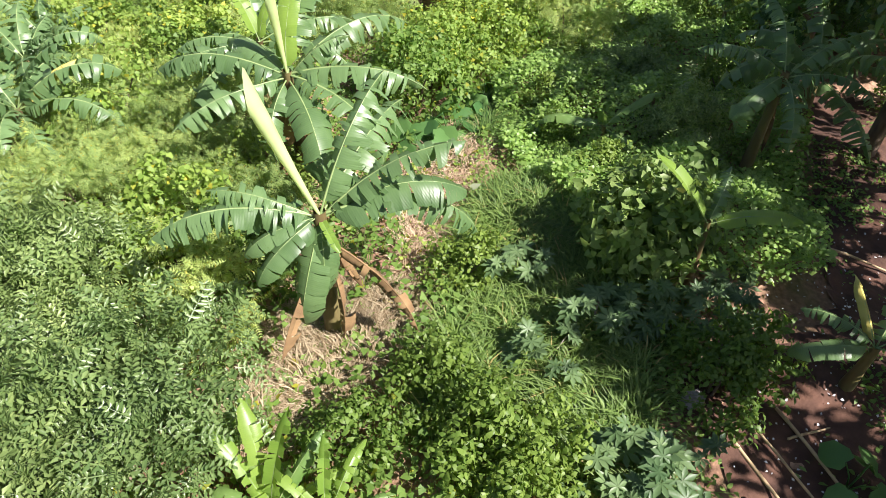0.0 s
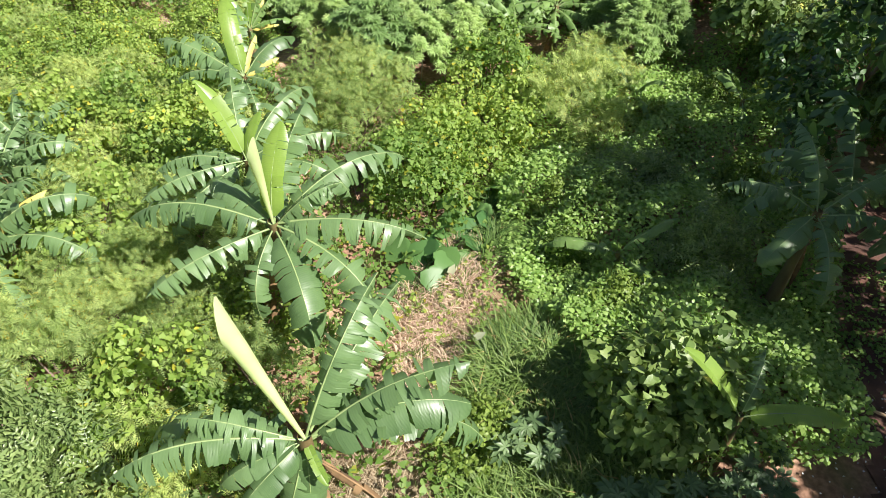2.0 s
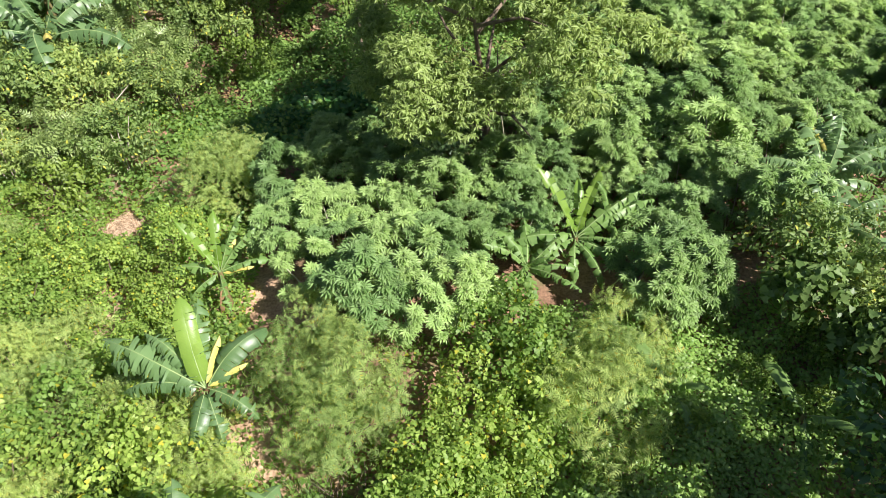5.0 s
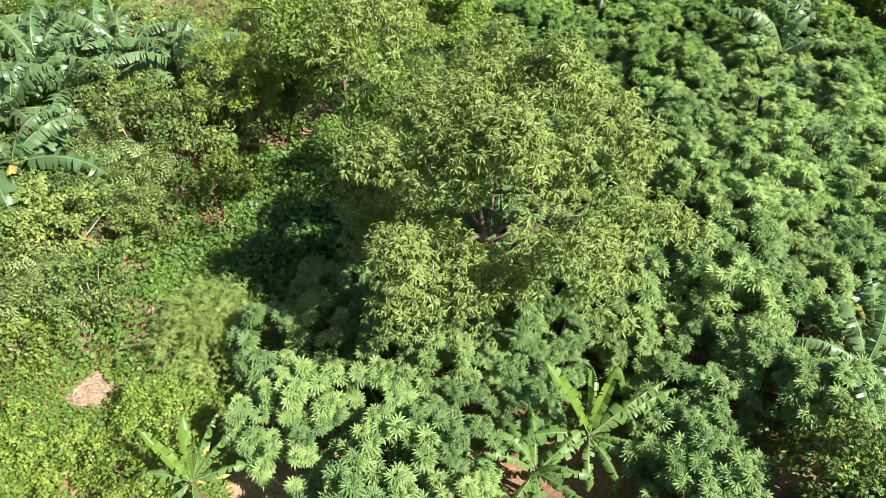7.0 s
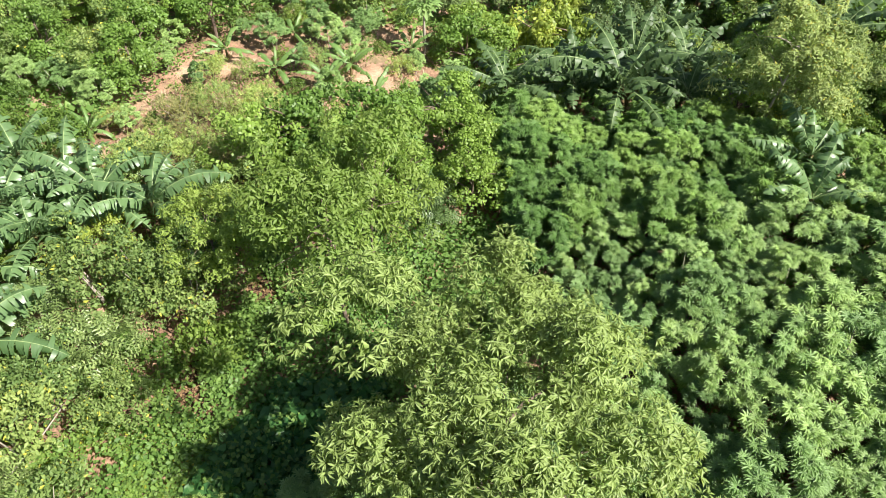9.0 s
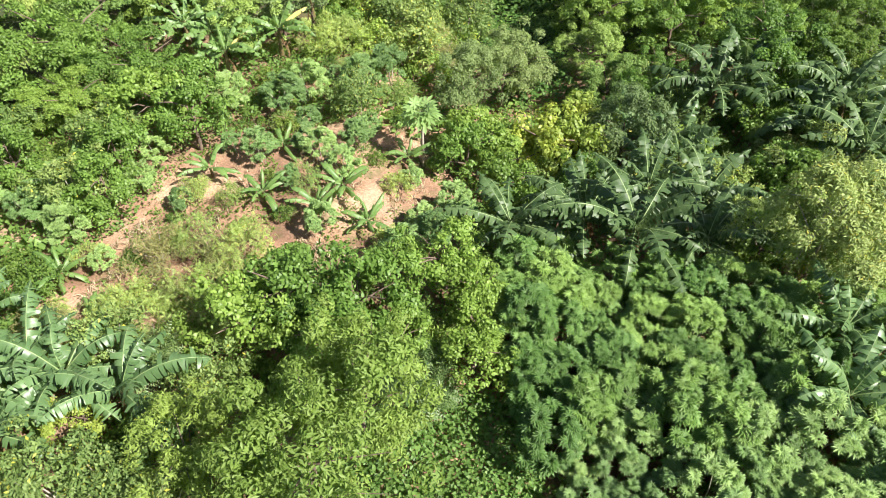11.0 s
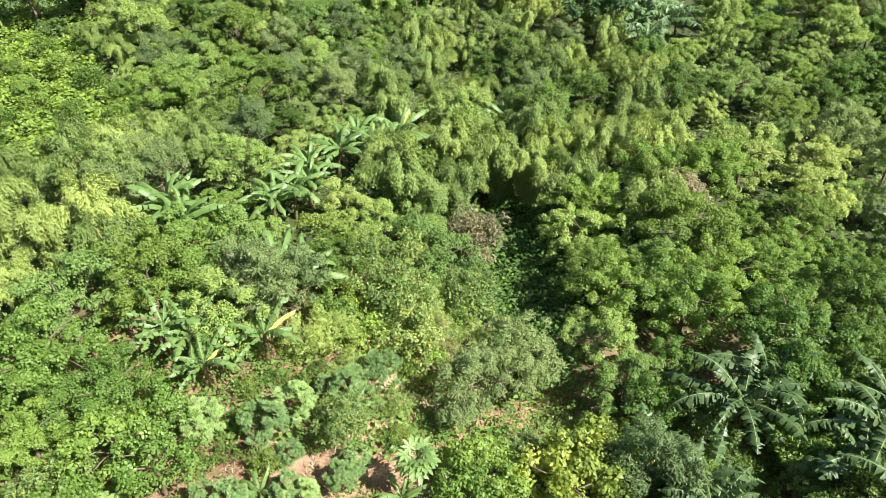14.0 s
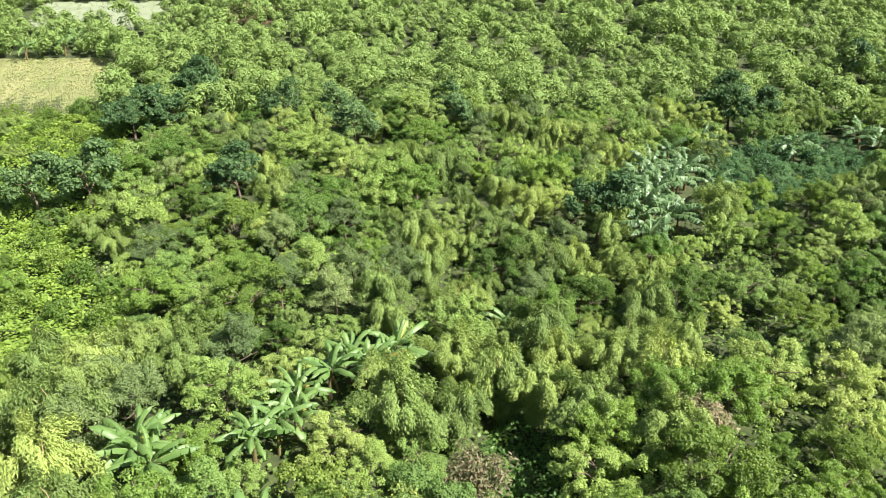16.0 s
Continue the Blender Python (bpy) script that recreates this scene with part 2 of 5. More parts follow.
L_PLUME = leaf_material("plume_leaf", (0.205, 0.29, 0.065), (0.275, 0.365, 0.10), 0.25, 0.6, drift=0.36, spell=0.3)
L_PINK = leaf_material("flushed_leaf", (0.14, 0.19, 0.07), (0.36, 0.29, 0.18), 0.48, 0.5)
L_FOREST = leaf_material("forest_leaf", (0.15, 0.24, 0.05), (0.22, 0.33, 0.08), 0.25, 0.6, drift=0.36, spell=0.3)
L_FAR = leaf_material("far_wood_leaf", (0.155, 0.25, 0.062), (0.245, 0.34, 0.098), 0.30, 0.6, drift=0.4, spell=0.12)
L_BROAD = leaf_material("broad_shrub_leaf", (0.10, 0.175, 0.045), (0.19, 0.28, 0.085), 0.46, 0.42)
L_SLOPE = leaf_material("creeper_leaf", (0.25, 0.37, 0.06), (0.36, 0.47, 0.10), 0.50, 0.5)
L_PALE = leaf_material("pale_field_grass", (0.22, 0.25, 0.15), (0.3, 0.33, 0.2), 0.38, 0.7)
L_SMALL = leaf_material("dull_small_leaf", (0.125, 0.205, 0.052), (0.225, 0.31, 0.092), 0.42, 0.5, (0.45, 0.45, 0.07))
L_EAR = leaf_material("elephant_ear_leaf", (0.055, 0.155, 0.04), (0.12, 0.25, 0.07), 0.44, 0.4)
L_FARPLOT = leaf_material("far_cassava_leaf", (0.06, 0.145, 0.05), (0.12, 0.225, 0.085), 0.4, 0.5)
L_FARDARK = leaf_material("far_dark_leaf", (0.055, 0.12, 0.04), (0.12, 0.205, 0.07), 0.36, 0.6)
L_GRASS = leaf_material("grass_blade", (0.08, 0.15, 0.035), (0.175, 0.27, 0.07), 0.48, 0.5, (0.38, 0.33, 0.12))
L_STRAW = leaf_material("dry_straw", (0.17, 0.115, 0.055), (0.55, 0.45, 0.30), 0.28, 0.7)
L_FIELD = leaf_material("meadow_grass", (0.2, 0.23, 0.1), (0.305, 0.325, 0.15), 0.2, 0.6, drift=0.3, spell=0.07)


# ---------------------------------------------------------------- ground
KNOT_Y = (-300, -40, -10, 0, 4, 8, 11, 22, 32, 45, 58, 66, 80, 100, 130, 160, 200, 260, 400, 900, 2500)
KNOT_Z = (36, 7, 2.2, 0.7, 0.2, -0.4, -1, -2.8, -3.0, -3.2, -3.8, -5.2, -5.8, -6.4, -6, -4, 2.5, 14, 42, 80, 110)


def sstep(a, b, v):
    u = np.clip((v - a) / (b - a), 0, 1)
    return u * u * (3 - 2 * u)


def ground_z(x, y):
    """Height of the land: a slope that falls to a gully, then a hillside."""
    x, y = np.asarray(x, float), np.asarray(y, float)
    z = np.interp(y, KNOT_Y, KNOT_Z)
    gate = sstep(36, 50, y) * (1 - sstep(85, 115, y))
    z = z - 3.8 * gate * np.exp(-(((x - 5) / 6.5) ** 2)) - 2.0 * gate * sstep(8, 13, x)
    z = z + 1.0 * sstep(4, 8, x) * sstep(12, 18, y) * (1 - sstep(30, 38, y))
    z = z - 2.5 * sstep(14, 24, -x) * sstep(65, 85, y) * (1 - sstep(110, 150, y))
    z = z + 0.07 * np.sin(1.9 * x + 0.7 * y) + 0.06 * np.sin(2.7 * y - 1.1 * x + 1) + 0.035 * np.sin(6.1 * x + 2.2) * np.sin(5.3 * y)
    return z


def mesh_of(name, verts, tris, mats, which=None, smooth=False):
    """A mesh from arrays of corners and triangles."""
    me = bpy.data.meshes.new(name)
    verts, tris = np.asarray(verts, np.float32), np.asarray(tris, np.int32)
    me.vertices.add(len(verts))
    me.vertices.foreach_set("co", verts.ravel())
    me.loops.add(tris.size)
    me.loops.foreach_set("vertex_index", tris.ravel())
    me.polygons.add(len(tris))
    me.polygons.foreach_set("loop_start", np.arange(0, tris.size, 3, dtype=np.int32))
    for m in mats:
        me.materials.append(m)
    if which is not None:
        me.polygons.foreach_set("material_index", np.asarray(which, np.int32))
    me.update(calc_edges=True)
    me.validate()
    if smooth:
        me.polygons.foreach_set("use_smooth", np.ones(len(tris), bool))
    return me


def axis(lo, hi, near_lo, near_hi, fine, grow=1.16):
    """Grid lines: close together between near_lo and near_hi, wider and wider outside."""
    mid = list(np.arange(near_lo, near_hi, fine))
    up, s = [near_hi], fine
    while up[-1] < hi:
        s *= grow
        up.append(up[-1] + s)
    down, s = [], fine
    v = near_lo
    while v > lo:
        s *= grow
        v -= s
        down.append(v)
    return np.array(down[::-1] + mid + up)


gx, gy = axis(-1500, 1500, -16, 18, 0.33), axis(-250, 2400, -2, 62, 0.33)
GX, GY = np.meshgrid(gx, gy)
GZ = ground_z(GX, GY)
nx, ny = len(gx), len(gy)
ii, jj = np.meshgrid(np.arange(nx - 1), np.arange(ny - 1))
a0 = (jj * nx + ii).ravel()
gtris = np.concatenate([np.stack([a0, a0 + 1, a0 + nx + 1], 1), np.stack([a0, a0 + nx + 1, a0 + nx], 1)])
ground = new("ground", mesh_of("ground", np.stack([GX, GY, GZ], -1).reshape(-1, 3), gtris, [SOIL], smooth=True))
tagged(ground, "red-brown earth of an overgrown tropical slope and valley", "ground", kind="structure")


def bare_patch(name, label, outline, rise, cell=0.14, mat=None, category="soil"):
    """A patch of darker trodden earth lying on the ground."""
    xs, ys = [p[0] for p in outline], [p[1] for p in outline]
    v, f, at = [], [], {}

    def corner(i, j):
        if (i, j) not in at:
            at[i, j] = len(v)
            x, y = i * cell, j * cell
            v.append((x, y, float(ground_z(x, y)) + rise + 0.02 * math.sin(9 * x) * math.sin(8 * y)))
        return at[i, j]

    for i in range(int(min(xs) / cell) - 1, int(max(xs) / cell) + 1):
        for j in range(int(min(ys) / cell) - 1, int(max(ys) / cell) + 1):
            if inside((i + 0.5) * cell, (j + 0.5) * cell, outline):
                p, q, r, s = corner(i, j), corner(i + 1, j), corner(i + 1, j + 1), corner(i, j + 1)
                f += [(p, q, r), (p, r, s)]
    return tagged(new(name, mesh_of(name, v, f, [mat or DARK_SOIL], smooth=True)), label, category, kind="structure")


# ---------------------------------------------------------------- leaf and stem tools
def unit(v):
    return v / np.maximum(np.linalg.norm(v, axis=-1, keepdims=True), 1e-9)


FOLD = (np.array([(0, 0, 0), (-0.5, 0.42, 0.10), (0, 1, -0.10), (0.5, 0.42, 0.10)], float), np.array([(0, 2, 1), (0, 3, 2)]))
OVATE = (np.array([(0, 0, 0), (-0.42, 0.22, 0.06), (0.42, 0.22, 0.06), (-0.40, 0.58, 0.02), (0.40, 0.58, 0.02), (0, 1, -0.16)], float),
         np.array([(0, 2, 1), (1, 2, 4), (1, 4, 3), (3, 4, 5)]))
HEART = (np.array([(0, 0.06, 0), (-0.42, -0.08, 0.08), (-0.50, 0.34, 0.05), (0, 1, -0.18), (0.50, 0.34, 0.05), (0.42, -0.08, 0.08)], float),
         np.array([(0, 2, 1), (0, 3, 2), (0, 4, 3), (0, 5, 4)]))
BLADE = (np.array([(-0.5, 0, 0), (0.5, 0, 0), (-0.42, 0.5, 0.0), (0.42, 0.5, 0.0), (0, 1, -0.30)], float),
         np.array([(0, 1, 3), (0, 3, 2), (2, 3, 4)]))


def palm_shape(lobes, spread, slim, droop=0.22):
    """A hand-shaped leaf of long lobes round its stalk."""
    v, f = [(0, 0, 0)], []
    for k in range(lobes):
        a = radians(-spread + 2 * spread * k / (lobes - 1))
        ln = 1.0 - 0.30 * abs(k - (lobes - 1) / 2) / ((lobes - 1) / 2)
        d, s = np.array((math.sin(a), math.cos(a))), np.array((math.cos(a), -math.sin(a)))
        m, t = d * ln * 0.55, d * ln
        i = len(v)
        v += [(*(m - s * slim * ln), 0.03), (*t, -droop * ln), (*(m + s * slim * ln), 0.03)]
        f += [(0, i + 1, i), (0, i + 2, i + 1)]
    return np.array(v, float), np.array(f)


def frond_shape(pairs, slim, reach, simple=False):
    """A feather-shaped leaf: pairs of leaflets along a stalk."""
    v, f = [], []
    for k in range(pairs):
        y = 0.12 + 0.80 * k / (pairs - 1)
        r = reach * (0.75 + 0.5 * math.sin(math.pi * min(1, k / (pairs - 1) + 0.2)))
        z = -0.25 * y * y
        for s in (-1, 1):
            i = len(v)
            if simple:
                v += [(0, y - slim / 2, z), (s * r, y + 0.10, z - 0.02), (0, y + slim / 2, z)]
                f += [(i, i + 1, i + 2)]
            else:
                v += [(0, y, z), (s * r * 0.5, y - slim + 0.05, z + 0.03), (s * r, y + 0.12, z - 0.03), (s * r * 0.5, y + slim + 0.05, z + 0.03)]
                f += [(i, i + 1, i + 2), (i, i + 2, i + 3)]
    i = len(v)
    v += [(-0.02, 0, 0), (0.02, 0, 0), (0, 0.95, -0.22)]
    f += [(i, i + 1, i + 2)]
    return np.array(v, float), np.array(f)


PALM7 = palm_shape(7, 125, 0.12, 0.2)
CASTOR = palm_shape(7, 140, 0.20, 0.12)
FEATHER = frond_shape(6, 0.085, 0.30, True)
PINNATE = frond_shape(5, 0.065, 0.25)


def leafage(pos, along, face, length, wide, shape):
    """Corners and triangles of many leaves: places, ways they point, ways they face, lengths."""
    sv, sf = shape
    along = unit(along)
    side = unit(np.cross(along, face))
    up = np.cross(side, along)
    length = np.broadcast_to(np.asarray(length, float), (len(pos),))
    p = (sv[None, :, 0, None] * wide * side[:, None] + sv[None, :, 1, None] * along[:, None] + sv[None, :, 2, None] * up[:, None])
    p = pos[:, None] + p * length[:, None, None]
    f = sf[None] + (np.arange(len(pos)) * len(sv))[:, None, None]
    return p.reshape(-1, 3), f.reshape(-1, 3)


def balls(rng, n):
    return unit(rng.normal(size=(n, 3))) * rng.random((n, 1)) ** 0.22


def clumped(rng, centres, outward, per, spread, length, wide, shape, droop=0.3, squash=0.8, core=5, lift=0.4, ray=0.35):
    """Leaves in tufts round the given centres, turned outward and up."""
    k = np.repeat(np.arange(len(centres)), per)
    b = balls(rng, len(k)) * spread
    b[:, 2] = np.where(b[:, 2] < -0.35 * spread, -b[:, 2], b[:, 2]) * squash
    pos = centres[k] + b
    o = outward[k]
    n = unit(b)
    along = unit(np.cross(n, rng.normal(size=(len(k), 3))) + ray * n + 0.25 * o + np.array((0, 0, -0.7 * droop)))
    face = unit(np.array((0, 0, lift)) + 0.25 * o + 1.0 * n + 0.28 * rng.normal(size=(len(k), 3)))
    outer = leafage(pos, along, face, length * rng.uniform(0.65, 1.25, len(k)), wide, shape)
    if not core:
        return outer
    k = np.repeat(np.arange(len(centres)), core)
    way = unit(rng.normal(size=(len(k), 3)) * (1, 1, 0.7))
    turn = rng.normal(size=(len(k), 3)) + np.array((0, 0, 0.8))
    inner = leafage(centres[k] - way * 0.30 * spread, way, turn, 0.6 * spread, 0.7, FOLD)
    return join([outer, inner])


def dome(rng, n, rx, rz, z0, low=-0.25, hollow=0.55, lumps=0.18):
    """Tuft centres filling the outside of a lumpy dome, and the ways outward."""
    d = unit(rng.normal(size=(n * 4, 3)))
    d = d[d[:, 2] > low][:n]
    ph = rng.random(4) * 6.3
    a = np.arctan2(d[:, 1], d[:, 0])
    lump = 1 + lumps * (np.sin(2 * a + ph[0]) + 0.8 * np.sin(3 * a + ph[1] + 3 * d[:, 2]) + 0.6 * np.sin(5 * a + ph[2]))
    r = (hollow + (1 - hollow) * rng.random(len(d)) ** 0.6) * lump
    c = d * r[:, None] * (rx, rx, rz)
    c[:, 2] += z0
    return c, d


def boughs(rng, n, rx, rz, z0, low=-0.25, hollow=0.55, lumps=0.18, each=7, girth=0.27):
    """Tuft centres grouped on boughs, so that a crown has lobes with gaps between them."""
    b = max(5, n // each)
    c, d = dome(rng, b, rx * 0.86, rz * 0.86, z0, low, hollow, lumps)
    k = np.repeat(np.arange(len(c)), each)
    w = unit(rng.normal(size=(len(k), 3)))
    w[:, 2] = np.where(w[:, 2] < -0.3, -w[:, 2], w[:, 2])
    size = (girth * rng.uniform(0.65, 1.35, len(c)))[k]
    pos = c[k] + w * size[:, None] * (rx, rx, 0.85 * rz) * rng.uniform(0.55, 1.0, (len(k), 1))
    return pos, unit(w + 0.6 * d[k])


def whorled(rng, centres, outward, twigs, leaves, spread, length, wide, shape, hang=0.5, core=6):
    """Drooping whorls of leaves at many twig ends round the given centres."""
    k = np.repeat(np.arange(len(centres)), twigs)
    b = balls(rng, len(k)) * spread
    b[:, 2] *= 0.75
    tips, way = centres[k] + b, unit(b + 0.5 * spread * outward[k])
    k = np.repeat(np.arange(len(tips)), leaves)
    a = rng.random(len(k)) * 2 * math.pi
    e = rng.uniform(-0.9, 0.45, len(k)) - hang
    along = np.stack([np.cos(a) * np.cos(e), np.sin(a) * np.cos(e), np.sin(e)], 1) + 0.45 * way[k]
    face = np.array((0, 0, 0.7)) + 0.8 * way[k] + 0.25 * rng.normal(size=(len(k), 3))
    outer = leafage(tips[k] + unit(along) * 0.1 * length, along, face, length * rng.uniform(0.7, 1.2, len(k)), wide, shape)
    k = np.repeat(np.arange(len(centres)), core)
    way = unit(rng.normal(size=(len(k), 3)) * (1, 1, 0.7))
    inner = leafage(centres[k] - way * 0.3 * spread, way, rng.normal(size=(len(k), 3)) + np.array((0, 0, 0.8)), 0.6 * spread, 0.7, FOLD)
    return join([outer, inner])


def tube(path, radii, sides=6):
    """A tapered limb along a path."""
    path = np.asarray(path, float)
    n = len(path)
    t = unit(np.gradient(path, axis=0))
    ref = np.array((0.31, 0.95, 0.05))
    s = unit(np.cross(t, ref)); u = np.cross(s, t)
    a = np.arange(sides) * 2 * math.pi / sides
    ring = np.cos(a)[None, :, None] * s[:, None] + np.sin(a)[None, :, None] * u[:, None]
    v = (path[:, None] + ring * np.asarray(radii, float)[:, None, None]).reshape(-1, 3)
    f = []
    for i in range(n - 1):
        for k in range(sides):
            p, q = i * sides + k, i * sides + (k + 1) % sides
            f += [(p, q, q + sides), (p, q + sides, p + sides)]
    return v, np.array(f)


def join(pieces):
    vs, fs, n = [], [], 0
    for v, f in pieces:
        vs.append(v); fs.append(f + n); n += len(v)
    return np.concatenate(vs), np.concatenate(fs)


def limbs(rng, top, count, reach, rad, fork=0.45, sides=6):
    """A trunk with limbs that rise from it into the crown."""
    lean = rng.normal(size=2) * 0.05 * top
    zs = np.linspace(-0.25, top, 7)
    u = np.clip(zs / top, 0, 1)
    path = np.stack([lean[0] * u ** 2 + 0.02 * top * np.sin(5 * u), lean[1] * u ** 2, zs], 1)
    out = [tube(path, rad * (1.15 - 0.85 * u), sides + 1)]
    for k in range(count):
        i = fork + (0.95 - fork) * rng.random()
        base = np.array([np.interp(i, u, path[:, c]) for c in range(3)])
        a = k * 2.4 + rng.random()
        far = base + np.array((math.cos(a) * reach, math.sin(a) * reach, (0.25 + 0.5 * rng.random()) * reach))
        mid = (base + far) / 2 + np.array((0, 0, 0.10 * reach)) + rng.normal(size=3) * 0.05 * reach
        out.append(tube([base, mid, far], np.array((0.5, 0.33, 0.08)) * rad, max(4, sides - 1)))
    return join(out)


def part(name, data, parent, label=""):
    ob = new(name, data)
    ob.parent = parent
    if label:
        ob["label"] = label
    return ob


class Kind:
    """A kind of plant: a few forms built once and then set out many times."""

    def __init__(self, forms):
        self.forms, self.free = forms, set(range(len(forms)))

    def put(self, x, y, turn=0.0, size=1.0, form=None, sink=0.03, lift=0.0):
        i = int(form if form is not None else abs(math.sin(x * 12.9 + y * 78.2)) * 9973) % len(self.forms)
        ob = self.forms[i]
        z = float(ground_z(x, y)) - sink + lift
        m = pose(x, y, z, 0, 0, turn)
        if i in self.free:
            self.free.discard(i)
            ob.matrix_basis = m @ Matrix.Scale(size, 4)
            return ob
        return copy_thing(ob, m @ Matrix.Scale(size / ob.scale.x, 4))


def plant(name, label, category, group, parts):
    root = new(name)
    root.empty_display_size = 0.2
    tagged(root, label, category, group)
    for pname, me, plabel in parts:
        part(pname, me, root, plabel)
    return root


def stems(rng, n, h, r, spread):
    out = []
    for k in range(n):
        a, q = rng.random() * 6.3, spread * (0.4 + 0.6 * rng.random())
        tip = np.array((math.cos(a) * q, math.sin(a) * q, h * (0.75 + 0.3 * rng.random())))
        out.append(tube([(0.1 * tip[0], 0.1 * tip[1], -0.2), tip * (0.45, 0.45, 0.55), tip], (r, 0.75 * r, 0.3 * r), 5))
    return out


def shrub(seed, name, label, category, group, rx, rz, z0, tufts, per, spread, length, wide, shape, mat, droop=0.3, stem_n=2, low=-0.25, hollow=0.55, bark=None, squash=0.8, lumps=0.18, core=4, lift=0.4):
    rng = np.random.default_rng(seed)
    c, d = dome(rng, tufts, rx, rz, z0, low, hollow, lumps)
    lv, lf = clumped(rng, c, d, per, spread, length, wide, shape, droop, squash, core, lift)
    canes = stems(rng, stem_n, z0 + 0.6 * rz, 0.018 + 0.010 * rx, rx * 0.75)
    return plant(name, label, category, group, [
        ("foliage", mesh_of(name + "_foliage", lv, lf, [mat]), "")] + [
        ("stem", mesh_of(name + "_stem", *c, [bark or BARK], smooth=True), "") for c in canes])


def tree(seed, name, label, group, rx, rz, z0, rad, tufts, per, spread, length, wide, shape, mat, droop=0.3, low=-0.45, hollow=0.5, bark=None, nlimb=7, squash=0.8, lumps=0.18, core=6, lift=0.4, skirt=None):
    rng = np.random.default_rng(seed)
    c, d = boughs(rng, tufts * 11 // 20, rx, rz, z0, low, hollow, lumps)
    fill, way = dome(rng, tufts * 9 // 20, 0.93 * rx, 0.93 * rz, z0, low if skirt is None else skirt, 0.75 * hollow, lumps)
    c, d = np.concatenate([c, fill]), np.concatenate([d, way])
    lv, lf = clumped(rng, c, d, per, spread, length, wide, shape, droop, squash, core, lift)
    tv, tf = limbs(rng, z0 + 0.35 * rz, nlimb, rx * 0.72, rad)
    return plant(name, label, "tree", group, [
        ("crown", mesh_of(name + "_crown", lv, lf, [mat]), ""),
        ("trunk", mesh_of(name + "_trunk", tv, tf, [bark or BARK], smooth=True), "")])


def inside(x, y, poly):
    """Whether a place lies in an outline of the plan."""
    hit, n = False, len(poly)
    for i in range(n):
        (x1, y1), (x2, y2) = poly[i], poly[(i + 1) % n]
        if (y1 > y) != (y2 > y) and x < (x2 - x1) * (y - y1) / (y2 - y1) + x1:
            hit = not hit
    return hit


TAKEN = []


def free_at(x, y, r):
    return all((x - a) ** 2 + (y - b) ** 2 > (r + c) ** 2 for a, b, c in TAKEN)


def scatter(seed, poly, gap, keep=0.0, holes=(), most=1000):
    """Places spread over an outline, at least gap apart, clear of what stands there."""
    rng = random.Random(seed)
    xs, ys = [p[0] for p in poly], [p[1] for p in poly]
    area = (max(xs) - min(xs)) * (max(ys) - min(ys))
    got, cells = [], {}
    for _ in range(int(area / gap ** 2 * 9) + 40):
        x, y = rng.uniform(min(xs), max(xs)), rng.uniform(min(ys), max(ys))
        if not inside(x, y, poly) or any(inside(x, y, h) for h in holes):
            continue
        cx, cy = int(x // gap), int(y // gap)
        near = [p for i in (-1, 0, 1) for j in (-1, 0, 1) for p in cells.get((cx + i, cy + j), ())]
        if any((x - a) ** 2 + (y - b) ** 2 < gap * gap for a, b in near):
            continue
        if keep >= 0 and not free_at(x, y, keep):
            continue
        cells.setdefault((cx, cy), []).append((x, y))
        got.append((x, y, rng.uniform(0, 360), rng.random()))
        if len(got) >= most:
            break
    return got


def cover(name, label, category, seed, poly, count, length, wide, shape, mat, low=0.02, high=0.25, holes=(), steep=0.35, patch=0.0, mounds=0.0):
    """Low growth over an outline of the ground, one mesh."""
    rng = np.random.default_rng(seed)
    P = np.array(poly, float)
    pts = np.empty((0, 2))
    while len(pts) < count:
        q = rng.uniform(P.min(0), P.max(0), (count * 2, 2))
        ok = np.ones(len(q), bool)
        for outline, want in [(poly, True)] + [(h, False) for h in holes]:
            c = np.zeros(len(q), bool)
            for i in range(len(outline)):
                (x1, y1), (x2, y2) = outline[i], outline[(i + 1) % len(outline)]
                if y1 == y2:
                    continue
                c ^= ((y1 > q[:, 1]) != (y2 > q[:, 1])) & (q[:, 0] < (x2 - x1) * (q[:, 1] - y1) / (y2 - y1) + x1)
            ok &= c == want
        if patch:
            f = np.sin(q[:, 0] * 1.7 + seed) + np.sin(q[:, 1] * 1.4 + 2 * seed) + np.sin(q[:, 0] * 0.8 - q[:, 1] * 1.1) + 0.8 * np.sin(3.1 * q[:, 0] + 2.3 * q[:, 1])
            ok &= f + rng.normal(size=len(q)) * 0.6 > patch
        pts = np.concatenate([pts, q[ok]])
    pts = pts[:count]
    swell = mounds * (0.5 + 0.25 * np.sin(1.3 * pts[:, 0] + seed) + 0.25 * np.sin(1.6 * pts[:, 1] + 0.6 * pts[:, 0] + 2 * seed) + 0.2 * np.sin(3.7 * pts[:, 0] - 2.9 * pts[:, 1]))
    z = ground_z(pts[:, 0], pts[:, 1]) + np.maximum(swell, 0) + rng.uniform(low, high, count)
    along = rng.normal(size=(count, 3)) * (1, 1, steep) + np.array((0, 0, steep * 0.4))
    face = np.array((0, 0, 1.0)) + 0.5 * rng.normal(size=(count, 3))
    v, f = leafage(np.column_stack([pts, z]), along, face, length * rng.uniform(0.6, 1.3, count), wide, shape)
    ob = new(name, mesh_of(name, v, f, [mat]))
    return tagged(ob, label, category, kind="stuff")


